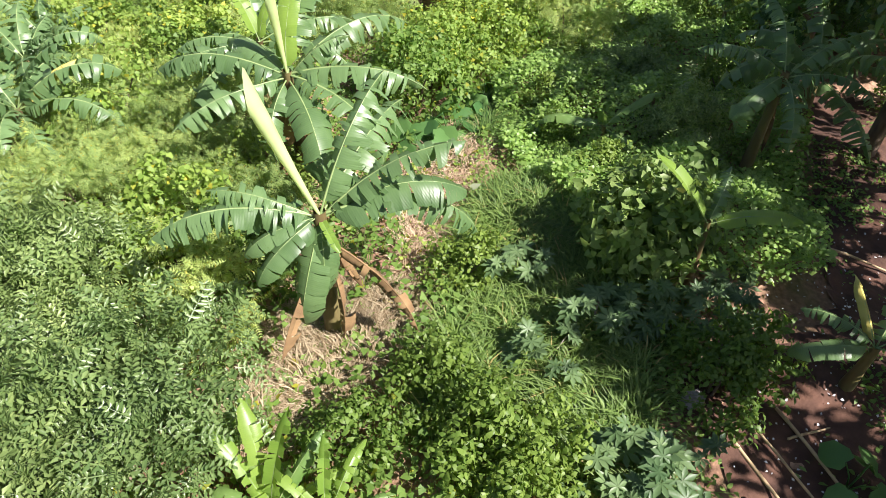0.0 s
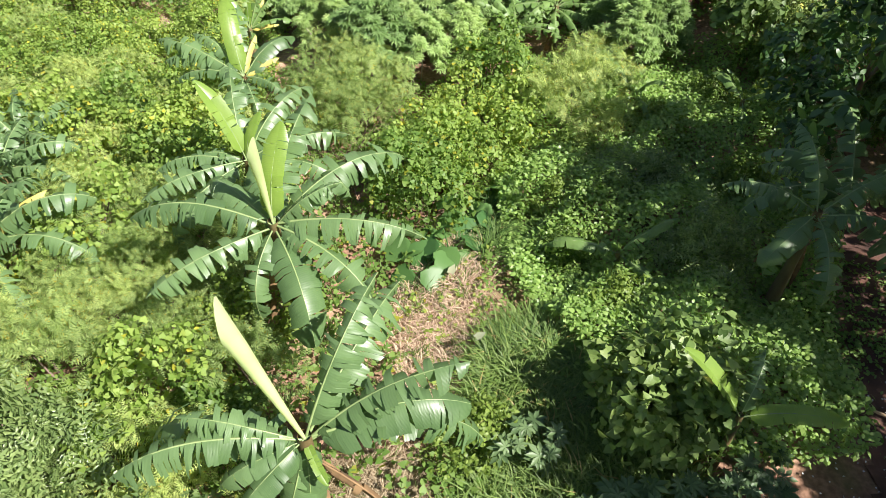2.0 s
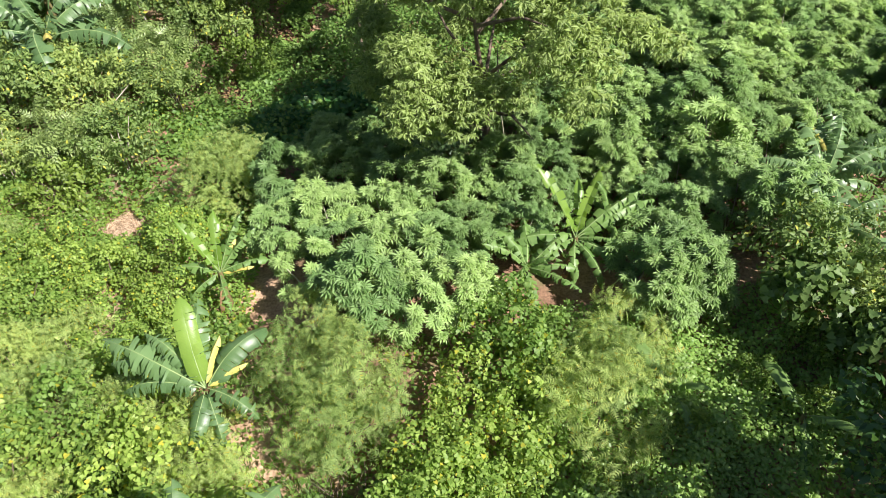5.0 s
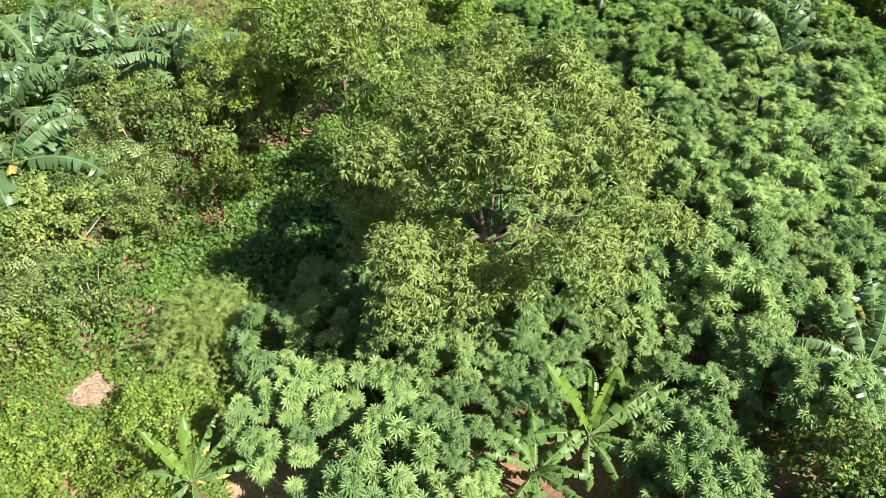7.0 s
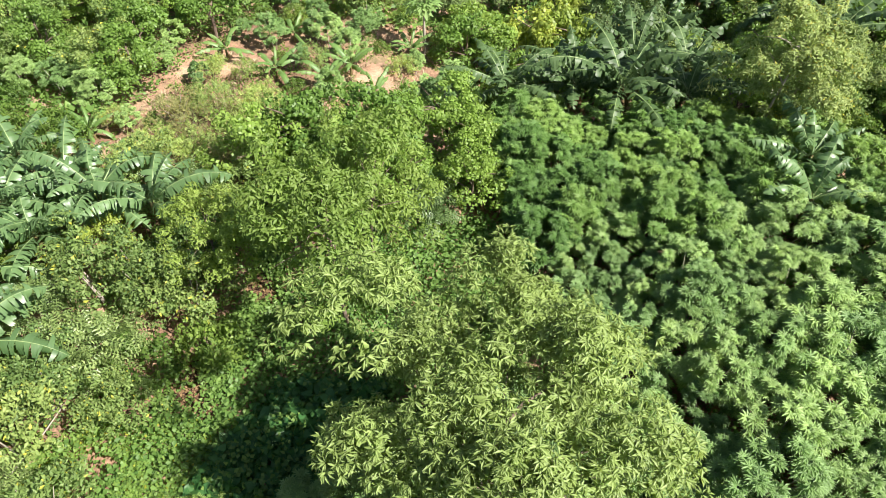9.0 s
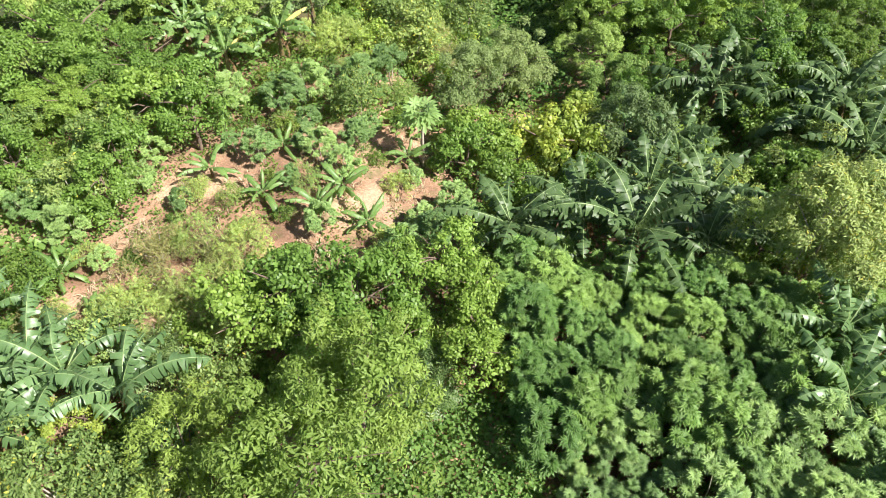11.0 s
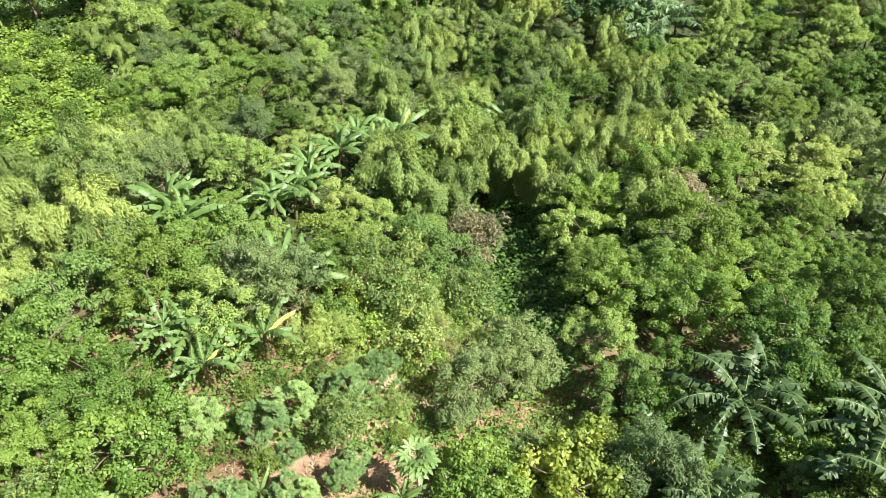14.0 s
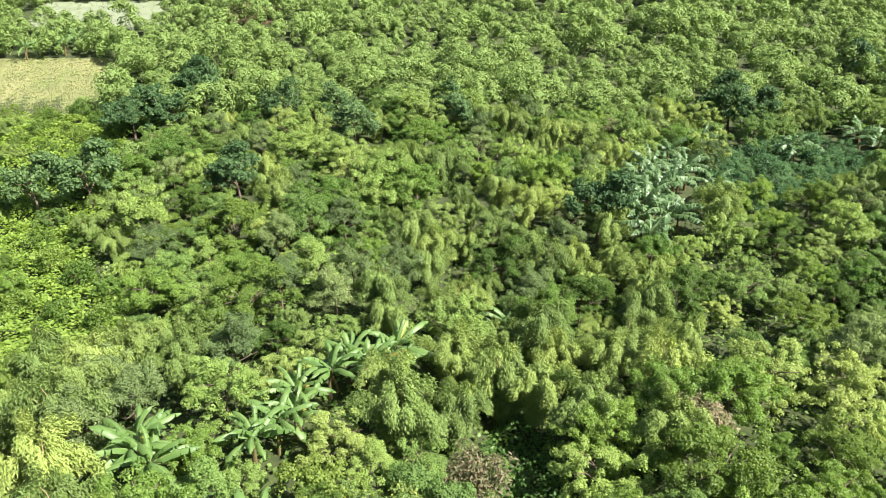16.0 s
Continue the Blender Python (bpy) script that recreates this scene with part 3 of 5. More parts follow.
def grass(name, label, seed, poly, tufts, per, height, wide, mat, holes=(), lean=0.7, patch=0.0):
    """Tufts of arching blades, one mesh."""
    rng = np.random.default_rng(seed)
    pts = []
    P = np.array(poly, float)
    while len(pts) < tufts:
        x, y = rng.uniform(P.min(0), P.max(0))
        if inside(x, y, poly) and not any(inside(x, y, h) for h in holes):
            if patch and math.sin(x * 1.7 + seed) + math.sin(y * 1.4 + 2 * seed) + math.sin(2.9 * x - 1.1 * y) < patch:
                continue
            pts.append((x, y))
    pts = np.repeat(np.array(pts), per, 0)
    n = len(pts)
    a = rng.random(n) * 2 * math.pi
    out = np.stack([np.cos(a), np.sin(a), np.zeros(n)], 1)
    base = np.column_stack([pts + out[:, :2] * rng.random((n, 1)) * 0.08, ground_z(pts[:, 0], pts[:, 1]) - 0.02])
    tilt = rng.uniform(0.15, lean, n)[:, None]
    up = np.array((0, 0, 1.0))
    h = (height * rng.uniform(0.5, 1.25, n))[:, None]
    side = np.cross(up, out) * wide / 2
    p1 = base + (up * 0.6 + out * tilt * 0.4) * h
    p2 = p1 + (up * 0.25 + out * tilt * 0.75) * h
    p2[:, 2] -= (tilt[:, 0] * 0.35 * h[:, 0])
    v = np.stack([base - side, base + side, p1 - side * 0.9, p1 + side * 0.9, p2], 1).reshape(-1, 3)
    f = BLADE[1][None] + (np.arange(n) * 5)[:, None, None]
    ob = new(name, mesh_of(name, v, f.reshape(-1, 3), [mat]))
    return tagged(ob, label, "grass", kind="stuff")


# ---------------------------------------------------------------- banana plants
def banana_leaf_mesh(seed, bend, torn, width, mats, n=24, fold=0.28):
    """A blade of unit length along +y: ribbed halves, torn into strips, on an arching midrib."""
    rng = np.random.default_rng(seed)
    s = np.linspace(0, 1, n + 1)
    ang = bend * (0.25 * s + 0.75 * s ** 2)
    step = 1 / n
    cy = np.concatenate([[0], np.cumsum(np.cos(ang[:-1]) * step)])
    cz = np.concatenate([[0], np.cumsum(-np.sin(ang[:-1]) * step)])
    cx = 0.05 * np.sin(2.5 * s + rng.random() * 6) * s
    prof = width * np.minimum(1, np.clip((s - 0.09) / 0.10, 0, 1) ** 0.6) * np.clip((1.01 - s) / 0.22, 0, 1) ** 0.55
    v, f, w = [], [], []
    for side in (-1, 1):
        droop, gap, left = fold, 0.0, 0
        for i in range(n):
            if s[i + 1] < 0.12:
                continue
            if left <= 0:
                left = int(rng.integers(1, 4)) if rng.random() < torn else 7
                droop = fold + (rng.normal() * 0.38 + 0.30) * torn
                reach = 1 - 0.25 * torn * rng.random()
                shift = rng.normal() * 0.018 * torn
            left -= 1
            last = left <= 0
            k = len(v)
            for j, q in ((i, 0.0), (i + 1, 0.26 * torn * (0.4 + rng.random()) if last else 0.0)):
                base = np.array((cx[j], cy[j], cz[j] + 0.004))
                t = np.array((0, math.cos(ang[j]), -math.sin(ang[j])))
                u = np.array((0, math.sin(ang[j]), math.cos(ang[j])))
                e = np.array((side, 0, 0))
                p = max(prof[j], 0.01) * reach * (1 + 0.05 * rng.normal() * torn)
                for r, dr in ((0.0, 0.0), (0.5, 0.30), (1.0, 1.0)):
                    off = e * p * r * math.cos(droop * (0.4 + 0.6 * r)) - u * p * r * math.sin(droop * (0.3 + 0.9 * r)) + u * 0.10 * p * (1 - r) * r * 4
                    v.append(base + off + t * ((0.10 * p + shift) * r - q * step * 2.2 * r))
            quad = [(k, k + 1, k + 4), (k, k + 4, k + 3), (k + 1, k + 2, k + 5), (k + 1, k + 5, k + 4)]
            f += quad if side > 0 else [(a, c, b) for a, b, c in quad]
            w += [0] * 4
    rib, ribf = tube(np.stack([cx, cy, cz], 1)[::2], np.linspace(0.010, 0.003, len(s[::2])), 4)
    k = len(v)
    v = np.concatenate([np.array(v), rib])
    f = np.concatenate([np.array(f), ribf + k])
    w += [1] * len(ribf)
    return mesh_of("banana_blade", v, f, mats, w, smooth=True)


def roll_mesh(seed):
    """A new leaf still partly furled: a tapering tube with an opening flap."""
    n, sides = 9, 8
    v, f = [], []
    for i in range(n):
        s = i / (n - 1)
        r = 0.012 + 0.040 * min(1, s / 0.75) ** 0.9
        for k in range(sides + 1):
            a = 2 * math.pi * k / sides * (1 - 0.30 * s * s)
            q = r * (1 + 0.75 * s * s * k / sides)
            v.append((q * math.cos(a), s + (0.03 * s + 0.13 * max(0, s - 0.7) / 0.3) * math.sin(a + 0.6), q * math.sin(a) + 0.10 * s * s))
    m = sides + 1
    for i in range(n - 1):
        for k in range(sides):
            p = i * m + k
            f += [(p, p + 1, p + m + 1), (p, p + m + 1, p + m)]
    return mesh_of("rolled_leaf", v, f, [BANANA_ROLL], smooth=True)


BLADES = [banana_leaf_mesh(10 + i, b, t, w, [BANANA, MIDRIB], 38) for i, (b, t, w) in enumerate(
    ((1.5, 1.0, 0.155), (1.15, 1.0, 0.15), (1.8, 0.9, 0.155), (0.85, 1.0, 0.15), (1.25, 0.45, 0.17), (1.6, 1.0, 0.145)))]
DEEP = [banana_leaf_mesh(20 + i, b, 1.0, w, [BANANA_DEEP, MIDRIB], 38) for i, (b, w) in enumerate(((1.3, 0.125), (1.0, 0.12), (1.6, 0.13), (0.8, 0.12), (1.2, 0.13), (1.45, 0.12)))]
FRESH = [banana_leaf_mesh(60 + i, b, t, w, [BANANA_PALE, MIDRIB]) for i, (b, t, w) in enumerate(((1.3, 1.0, 0.11), (0.9, 1.0, 0.10), (1.6, 1.0, 0.115)))]
RAGGED = [banana_leaf_mesh(65 + i, b, 0.85, w, [BANANA_YOUNG, MIDRIB], 28, f) for i, (b, w, f) in enumerate(((0.8, 0.085, -0.2), (0.5, 0.08, -0.5), (1.1, 0.09, 0.2)))]
YOUNG = [banana_leaf_mesh(30 + i, b, 0.4, w, [BANANA_YOUNG, MIDRIB], 28, f) for i, (b, w, f) in enumerate(((0.45, 0.11, -0.3), (0.85, 0.115, 0.1)))]
PALE = [banana_leaf_mesh(35 + i, b, 0.7, 0.11, [BANANA_PALE, MIDRIB], 18) for i, b in enumerate((1.2, 0.9, 1.5))]
DEAD = [banana_leaf_mesh(40 + i, b, 1.0, 0.11, [DRY_LEAF, DRY_LEAF], 18, 1.0) for i, b in enumerate((0.9, 0.5))]
GOLD = banana_leaf_mesh(50, 0.7, 0.5, 0.11, [YELLOW_LEAF, MIDRIB], 10, 0.7)
ROLL = roll_mesh(3)


def stem_mesh(h, r, seed):
    rng = np.random.default_rng(seed)
    zs = np.linspace(-0.15, h, 8)
    lean = rng.normal(size=2) * 0.06
    u = np.clip(zs / h, 0, 1)
    path = np.stack([lean[0] * u ** 2 * h, lean[1] * u ** 2 * h, zs], 1)
    return mesh_of("pseudostem", *tube(path, r * (1.15 - 0.55 * u) * (1 + 0.06 * np.sin(9 * u)), 9), [PSEUDOSTEM], smooth=True), path[-1]


def banana(label, h, r, blades, group="banana plants", seed=0):
    """blades: (kind, form, way in degrees, rise in degrees, length) for every leaf."""
    root = new("banana_plant")
    tagged(root, label, "banana plant", group)
    me, top = stem_mesh(h, r, seed)
    part("pseudostem", me, root)
    sets = {"g": (BLADES, "leaf", ""), "k": (DEEP, "leaf", ""), "y": (YOUNG, "leaf", "young bright green leaf"), "p": (PALE, "leaf", ""), "f": (FRESH, "leaf", ""), "t": (RAGGED, "leaf", "young bright green torn leaf"), "d": (DEAD, "dead_leaf", "brown dried hanging leaf"),
            "o": ([GOLD], "leaf", "yellowed leaf"), "r": ([ROLL], "rolled_leaf", "pale green new leaf, still rolled")}
    for k, (kind, form, way, rise, ln) in enumerate(blades):
        pool, name, lab = sets[kind]
        ob = part(name, pool[form % len(pool)], root, lab)
        low = 0.82 if kind == "d" else 0.97 - 0.012 * (k % 4)
        ob.matrix_basis = pose(top[0] * low, top[1] * low, h * low, rise, 0, way - 90) @ Matrix.Scale(ln, 4)
    return root


def random_banana(seed, h, r, n, ln, label, dead=3, gold=0, roll=True, green="g"):
    rng = random.Random(seed)
    bl, a = [], rng.uniform(0, 360)
    for k in range(n):
        u = k / max(1, n - 1)
        a += 137.5 + rng.uniform(-25, 25)
        rise = 68 - 62 * u + rng.uniform(-9, 9)
        bl.append(("y" if green == "g" and k < 2 and rng.random() < 0.12 else green, (0, 1, 2, 3, 5, 1)[rng.randrange(6)], a, rise, ln * rng.uniform(0.82, 1.12) * (0.8 + 0.3 * min(1, 2.2 * u + 0.2))))
    for k in range(dead):
        bl.append(("d", k, rng.uniform(0, 360), -55 - rng.uniform(0, 25), ln * rng.uniform(0.55, 0.8)))
    for k in range(gold):
        bl.append(("o", 0, rng.uniform(0, 360), rng.uniform(0, 50), ln * 0.8))
    if roll and rng.random() < 0.22:
        bl.append(("r", 0, rng.uniform(0, 360), 80, ln * 0.85))
    return banana(label, h, r, bl, seed=seed)


BAN_TALL = Kind([random_banana(60 + i, 2.5, 0.13, 15, 2.7, "tall banana plant with torn dark glossy leaves among dense growth", 3, 0, False, "k") for i in range(4)])
BAN_FAR = Kind([random_banana(100 + i, 2.3, 0.13, 13, 2.3, "banana plant rising bright green out of the canopy", 1, 1 if i == 0 else 0, False, "p") for i in range(3)])
BAN_FARDEEP = Kind([random_banana(105 + i, 3.0, 0.16, 13, 2.9, "tall banana plant with grey-green torn leaves above the canopy", 1, 0, False, "g") for i in range(3)])
BAN_MID = Kind([random_banana(70 + i, 1.5, 0.10, 12, 1.8, "banana plant with arching torn leaves on the slope", 2, 1 if i == 0 else 0) for i in range(4)])
BAN_FRESH = Kind([random_banana(75 + i, 1.7, 0.10, 12, 1.8, "banana plant with bright yellow-green torn leaves", 1, 1 if i == 0 else 0, True, "f") for i in range(3)])
BAN_LOW = Kind([random_banana(80 + i, 0.6, 0.07, 9, 1.4, "young banana plant with pale green leaves on bare soil", 1, 0, False, "p") for i in range(3)])
BAN_SPROUT = Kind([random_banana(90 + i, 0.8, 0.06, 4, 1.15, "banana shoot with a few broad leaves among herbs", 0, 0, False, "p") for i in range(2)])


def stand(ob, x, y, turn=0, size=1.0, sink=0.03):
    ob.matrix_basis = pose(x, y, float(ground_z(x, y)) - sink, 0, 0, turn) @ Matrix.Scale(size, 4)
    return ob


# the large plants that the flight passes first
stand(banana("large torn-leaved banana plant with a rolled new leaf", 2.25, 0.12, [
    ("r", 0, 141, 53, 1.5), ("g", 1, 60, 60, 1.90), ("g", 3, 18, 42, 1.90), ("g", 4, 15, 30, 1.80), ("g", 5, 9, 16, 2.10), ("g", 1, 192, 24, 1.95),
    ("g", 3, 180, 34, 1.30), ("g", 0, 171, 10, 2.20), ("g", 4, 228, 0, 1.10), ("g", 4, 207, 10, 1.00), ("g", 1, 63, 34, 2.1), ("g", 4, 249, -40, 1.50),
    ("g", 4, 275, -45, 1.1), ("y", 0, 300, -10, 0.5), ("d", 0, 336, -25, 1.70), ("d", 1, 243, -40, 1.65), ("d", 0, 294, -60, 1.70), ("d", 1, 150, -60, 1.4), ("d", 1, 20, -60, 1.1)], seed=1), -1.42, 5.3)
stand(banana("large banana plant with wind-torn leaves and two pale young leaves", 2.3, 0.12, [
    ("r", 0, 115, 78, 1.2), ("y", 1, 81, 74, 1.45), ("g", 3, 75, 55, 1.95), ("g", 0, 39, 36, 2.35), ("g", 1, 357, 18, 2.20), ("g", 1, 174, 22, 2.15),
    ("g", 3, 219, 12, 1.90), ("g", 4, 297, 0, 1.85), ("g", 5, 327, 4, 2.2), ("g", 4, 144, 30, 1.40), ("g", 2, 258, -5, 1.45), ("g", 1, 21, 50, 1.2),
    ("d", 0, 192, -50, 1.6), ("d", 1, 222, -65, 1.8), ("d", 0, 300, -65, 1.5)], seed=2), -2.33, 8.8)
stand(banana("banana plant with glossy green leaves and a bright yellow-green new leaf", 2.0, 0.11, [
    ("y", 0, 138, 62, 1.50), ("y", 1, 60, 72, 0.9), ("g", 3, 108, 55, 1.80), ("g", 0, 60, 45, 2.05), ("g", 1, 18, 26, 1.90), ("g", 5, 354, 12, 2.05),
    ("g", 4, 303, 2, 1.80), ("g", 1, 186, 22, 1.60), ("g", 3, 213, 14, 1.85), ("g", 0, 231, 6, 2.00), ("g", 4, 315, 5, 0.95), ("g", 2, 174, 35, 1.0), ("d", 0, 219, -50, 1.6)], seed=3), -3.55, 11.4)
stand(banana("banana plant with arching torn leaves and two yellowed leaves", 1.6, 0.10, [
    ("g", 3, 162, 30, 2.20), ("g", 1, 180, 20, 1.60), ("g", 3, 102, 55, 1.70), ("g", 4, 51, 40, 1.60), ("g", 0, 339, 14, 1.25), ("g", 4, 267, 0, 1.20), ("g", 5, 294, -5, 1.30),
    ("g", 1, 165, 28, 2.00), ("g", 1, 144, 45, 1.60), ("o", 0, 75, 50, 1.0), ("o", 0, 30, 30, 0.9), ("y", 1, 114, 65, 1.8), ("d", 0, 108, -50, 1.5)], seed=5), -4.26, 15.15)
for x, y, r in ((-1.42, 5.3, 0.5), (-2.33, 8.8, 0.5), (-3.55, 11.4, 0.5), (-4.26, 15.15, 0.5)):
    TAKEN.append((x, y, r))


def put_all(kind, places, size=1.0, keep=0.6, seed=0):
    rng = random.Random(seed + len(places))
    for x, y in places:
        kind.put(x, y, rng.uniform(0, 360), size * rng.uniform(0.88, 1.14))
        TAKEN.append((x, y, keep))


stand(banana("banana plant with upright fresh green leaves and two yellow ones", 1.3, 0.09, [
    ("t", 1, 150, 55, 1.55), ("t", 0, 99, 65, 1.45), ("f", 1, 57, 60, 1.55), ("f", 1, 39, 50, 1.45), ("f", 0, 15, 25, 1.25), ("t", 1, 135, 50, 0.9),
    ("o", 0, 63, 50, 0.9), ("o", 0, 12, 20, 0.8), ("f", 0, 168, 10, 1.65), ("f", 2, 216, 0, 1.1), ("f", 1, 290, 10, 1.1), ("d", 0, 250, -50, 1.0)], seed=11), -5.05, 18.42)
stand(banana("banana plant with bright upright leaves among cassava", 1.5, 0.10, [
    ("t", 1, 144, 60, 2.00), ("t", 0, 87, 55, 1.45), ("t", 1, 63, 65, 1.80), ("f", 1, 21, 30, 2.2), ("f", 1, 24, 40, 2.00), ("f", 0, 180, 15, 1.85), ("f", 0, 210, 0, 1.85),
    ("f", 2, 330, 5, 1.80), ("f", 0, 261, 0, 1.20), ("f", 1, 213, 15, 1.1), ("f", 1, 339, 30, 1.0), ("f", 2, 300, 0, 1.5), ("d", 0, 230, -55, 1.2)], seed=12), 3.03, 19.33)
TAKEN += [(-5.05, 18.42, 0.8), (3.03, 19.33, 0.9)]
put_all(BAN_MID, [(-8.1, 11.7), (-7.2, 9.4), (-8.4, 12.9)], 0.9)
put_all(BAN_FRESH, [(2.0, 18.7)], 0.7)
put_all(BAN_MID, [(8.4, 19.0), (8.9, 20.7), (9.9, 21.9)], 0.9)
put_all(BAN_SPROUT, [(2.9, 9.8), (4.4, 15.3), (6.5, 14.6), (4.1, 20.6)], 1.1, 0.3)
stand(banana("young banana plant with upright bright green leaves", 0.35, 0.06, [("t", 0, 112, 66, 1.3), ("t", 1, 70, 72, 1.35), ("p", 1, 48, 55, 1.05),
    ("t", 2, 20, 40, 1.0), ("t", 0, 140, 58, 1.15), ("p", 2, 165, 35, 0.8), ("t", 1, -60, 40, 0.8)], seed=8), -1.72, 2.75)
stand(banana("young banana plant with upright bright green leaves", 0.3, 0.05, [("t", 1, 95, 60, 0.95), ("t", 2, 60, 45, 0.9), ("p", 0, 10, 40, 0.8), ("t", 0, 150, 40, 0.8)], seed=9), -1.15, 2.6)
put_all(BAN_MID, [(6.6, 10.2), (-0.5, 23.2)], 0.9)
stand(banana("slim banana shoot growing up through a shrub", 1.55, 0.06, [("y", 0, 148, 52, 1.15), ("y", 1, -8, 30, 1.15), ("g", 1, 60, 55, 0.9)], seed=4), 3.42, 6.1)
stand(banana("banana plant with half-shaded torn leaves beside bare soil", 2.1, 0.10, [("g", 1, 165, 34, 1.5), ("g", 0, -95, 8, 1.5), ("g", 5, -20, 24, 1.6), ("g", 3, 20, 40, 1.6),
    ("g", 4, -140, 10, 1.3), ("g", 1, 95, 55, 1.5), ("g", 2, 215, 0, 1.3), ("d", 0, 170, -40, 1.0), ("d", 1, -60, -70, 1.1)], seed=6), 5.25, 9.05)
stand(banana("small banana plant with torn drooping leaves beside bare soil", 0.9, 0.08, [("g", 4, 178, 12, 1.0), ("g", 5, 150, 42, 1.0), ("o", 0, 100, 40, 0.9), ("g", 1, 60, 50, 1.1), ("g", 0, -40, 20, 1.1), ("g", 3, 0, 45, 1.2)], seed=7), 4.95, 4.4)
TAKEN += [(3.42, 6.1, 0.2), (5.25, 9.05, 0.5), (4.95, 4.4, 0.4)]
put_all(BAN_MID, [(-14.0, 33.6), (-12.7, 28.2), (-14.8, 36.6), (-12.5, 35.0), (-11.4, 34.4), (-9.3, 33.9), (-13.6, 30.9), (-12.6, 32.6)], 1.35)
put_all(BAN_TALL, [(5.3, 41.6), (7.2, 40.0), (2.7, 41.4), (9.8, 40.2), (8.2, 43.2), (6.0, 43.6), (10.5, 43.0), (10.9, 46.9), (10.2, 48.6)], 1.0, 0.9)
put_all(BAN_MID, [(11.4, 33.1), (12.7, 35.8), (11.5, 49.2), (11.1, 45.2), (9.6, 50.6)], 1.1)
put_all(BAN_LOW, [(-9.8, 45.6), (-7.3, 44.2), (-4.1, 44.8), (-2.9, 42.8), (-1.5, 48.0), (-3.8, 52.0), (-7.0, 47.4), (-5.0, 43.4), (-13.9, 39.7), (-11.8, 37.2)], 0.95, 0.5)
put_all(BAN_LOW, [(-15.7, 45.6), (-14.6, 45.0), (-15.2, 44.2), (-12.9, 34.0)], 1.2, 0.5)
put_all(BAN_TALL, [(13.8, 52.1), (17.1, 48.6), (20.1, 52.2), (17.8, 45.9), (15.0, 53.4), (19.0, 49.6)], 1.05, 0.9)
put_all(BAN_FRESH, [(-11.8, 54.8), (-10.7, 53.4), (-13.0, 55.3), (-8.3, 55.1), (-10.9, 60.2), (-12.3, 62.0)], 1.2)
put_all(BAN_FAR, [(-5.2, 77.5), (-6.6, 78.6), (-4.0, 78.9), (-7.6, 76.4), (-9.8, 70.6), (-9.0, 72.0), (-11.0, 69.4), (-16.7, 67.5), (-17.6, 68.6), (-15.8, 66.6), (-7.3, 59.8), (-8.6, 60.6), (5.1, 88.6), (6.3, 89.4), (-9.4, 74.4), (-3.4, 80.2)], 1.1, 1.8)
put_all(BAN_FARDEEP, [(27.2, 121.5), (28.1, 116.0), (22.8, 109.0), (26.1, 107.4), (21.7, 102.4), (37.2, 134.0), (22.8, 114.0), (31.6, 122.0), (32.2, 115.8), (30.9, 129.0), (24.6, 111.8), (24.4, 118.2), (49.2, 131.0), (62.3, 137.0), (62.9, 133.6), (23.9, 105.4), (26.0, 114.6), (29.6, 119.0), (21.4, 106.0)], 1.15, 2.6)
put_all(BAN_FRESH, [(-89, 195), (-86, 198), (-82.5, 199), (-79.5, 200), (-76, 201), (-91, 192), (-68.6, 195), (-61.2, 189), (-73, 198), (-84, 195)], 1.7, 1.5)

# ---------------------------------------------------------------- outlines of the plan
GARDEN = [(-14.4, 35.8), (-14.1, 39.2), (-13.4, 41), (-11.6, 44.2), (-11.6, 47.3), (-9.4, 48), (-7.6, 51.5), (-6.8, 54.8), (-5.2, 56), (-4.2, 52), (-2.2, 52.2), (0.4, 49.2), (0.6, 46.4), (-1.2, 43.8), (-2.5, 40), (-4, 39.2), (-6, 40.8), (-8, 40.4), (-11, 36)]
SHADE_PATH = [(-8.2, 27.3), (-6.4, 27.0), (-5.0, 31), (-5.2, 34.4), (-6.2, 34.4), (-6.3, 31)]
YARD = [(2.6, 4.5), (3.4, 2.2), (6.5, 2.2), (8, 6), (10, 11.5), (8, 12.8), (6.4, 8.6), (5.3, 5.5)]
BARE_1 = [(-2.4, 4.0), (-1.7, 3.7), (-1.2, 4.7), (-0.4, 5.2), (-0.8, 5.9), (-1.9, 5.4)]
BARE_2 = [(-9.3, 21.3), (-8.7, 21.0), (-8.2, 21.1), (-8.0, 21.6), (-8.5, 21.9), (-8.7, 22.2), (-9.1, 21.8)]
BARE_3 = [(-9.6, 24.0), (-8.4, 24.1), (-8.2, 25.6), (-9.3, 26.2)]
THICKET = [(-13.5, 26.5), (-9.4, 26.2), (-8, 28), (-7.4, 33), (-8.5, 36), (-13.5, 35)]
TRACK = [(-0.6, 6.4), (0.2, 6.2), (0.8, 9.6), (0.5, 11.6), (-0.3, 11.2), (-0.8, 9)]

# both lie under tree shade, and the dark patches carry some of it
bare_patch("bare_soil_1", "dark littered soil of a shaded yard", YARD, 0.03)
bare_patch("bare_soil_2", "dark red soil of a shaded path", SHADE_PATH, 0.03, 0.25)

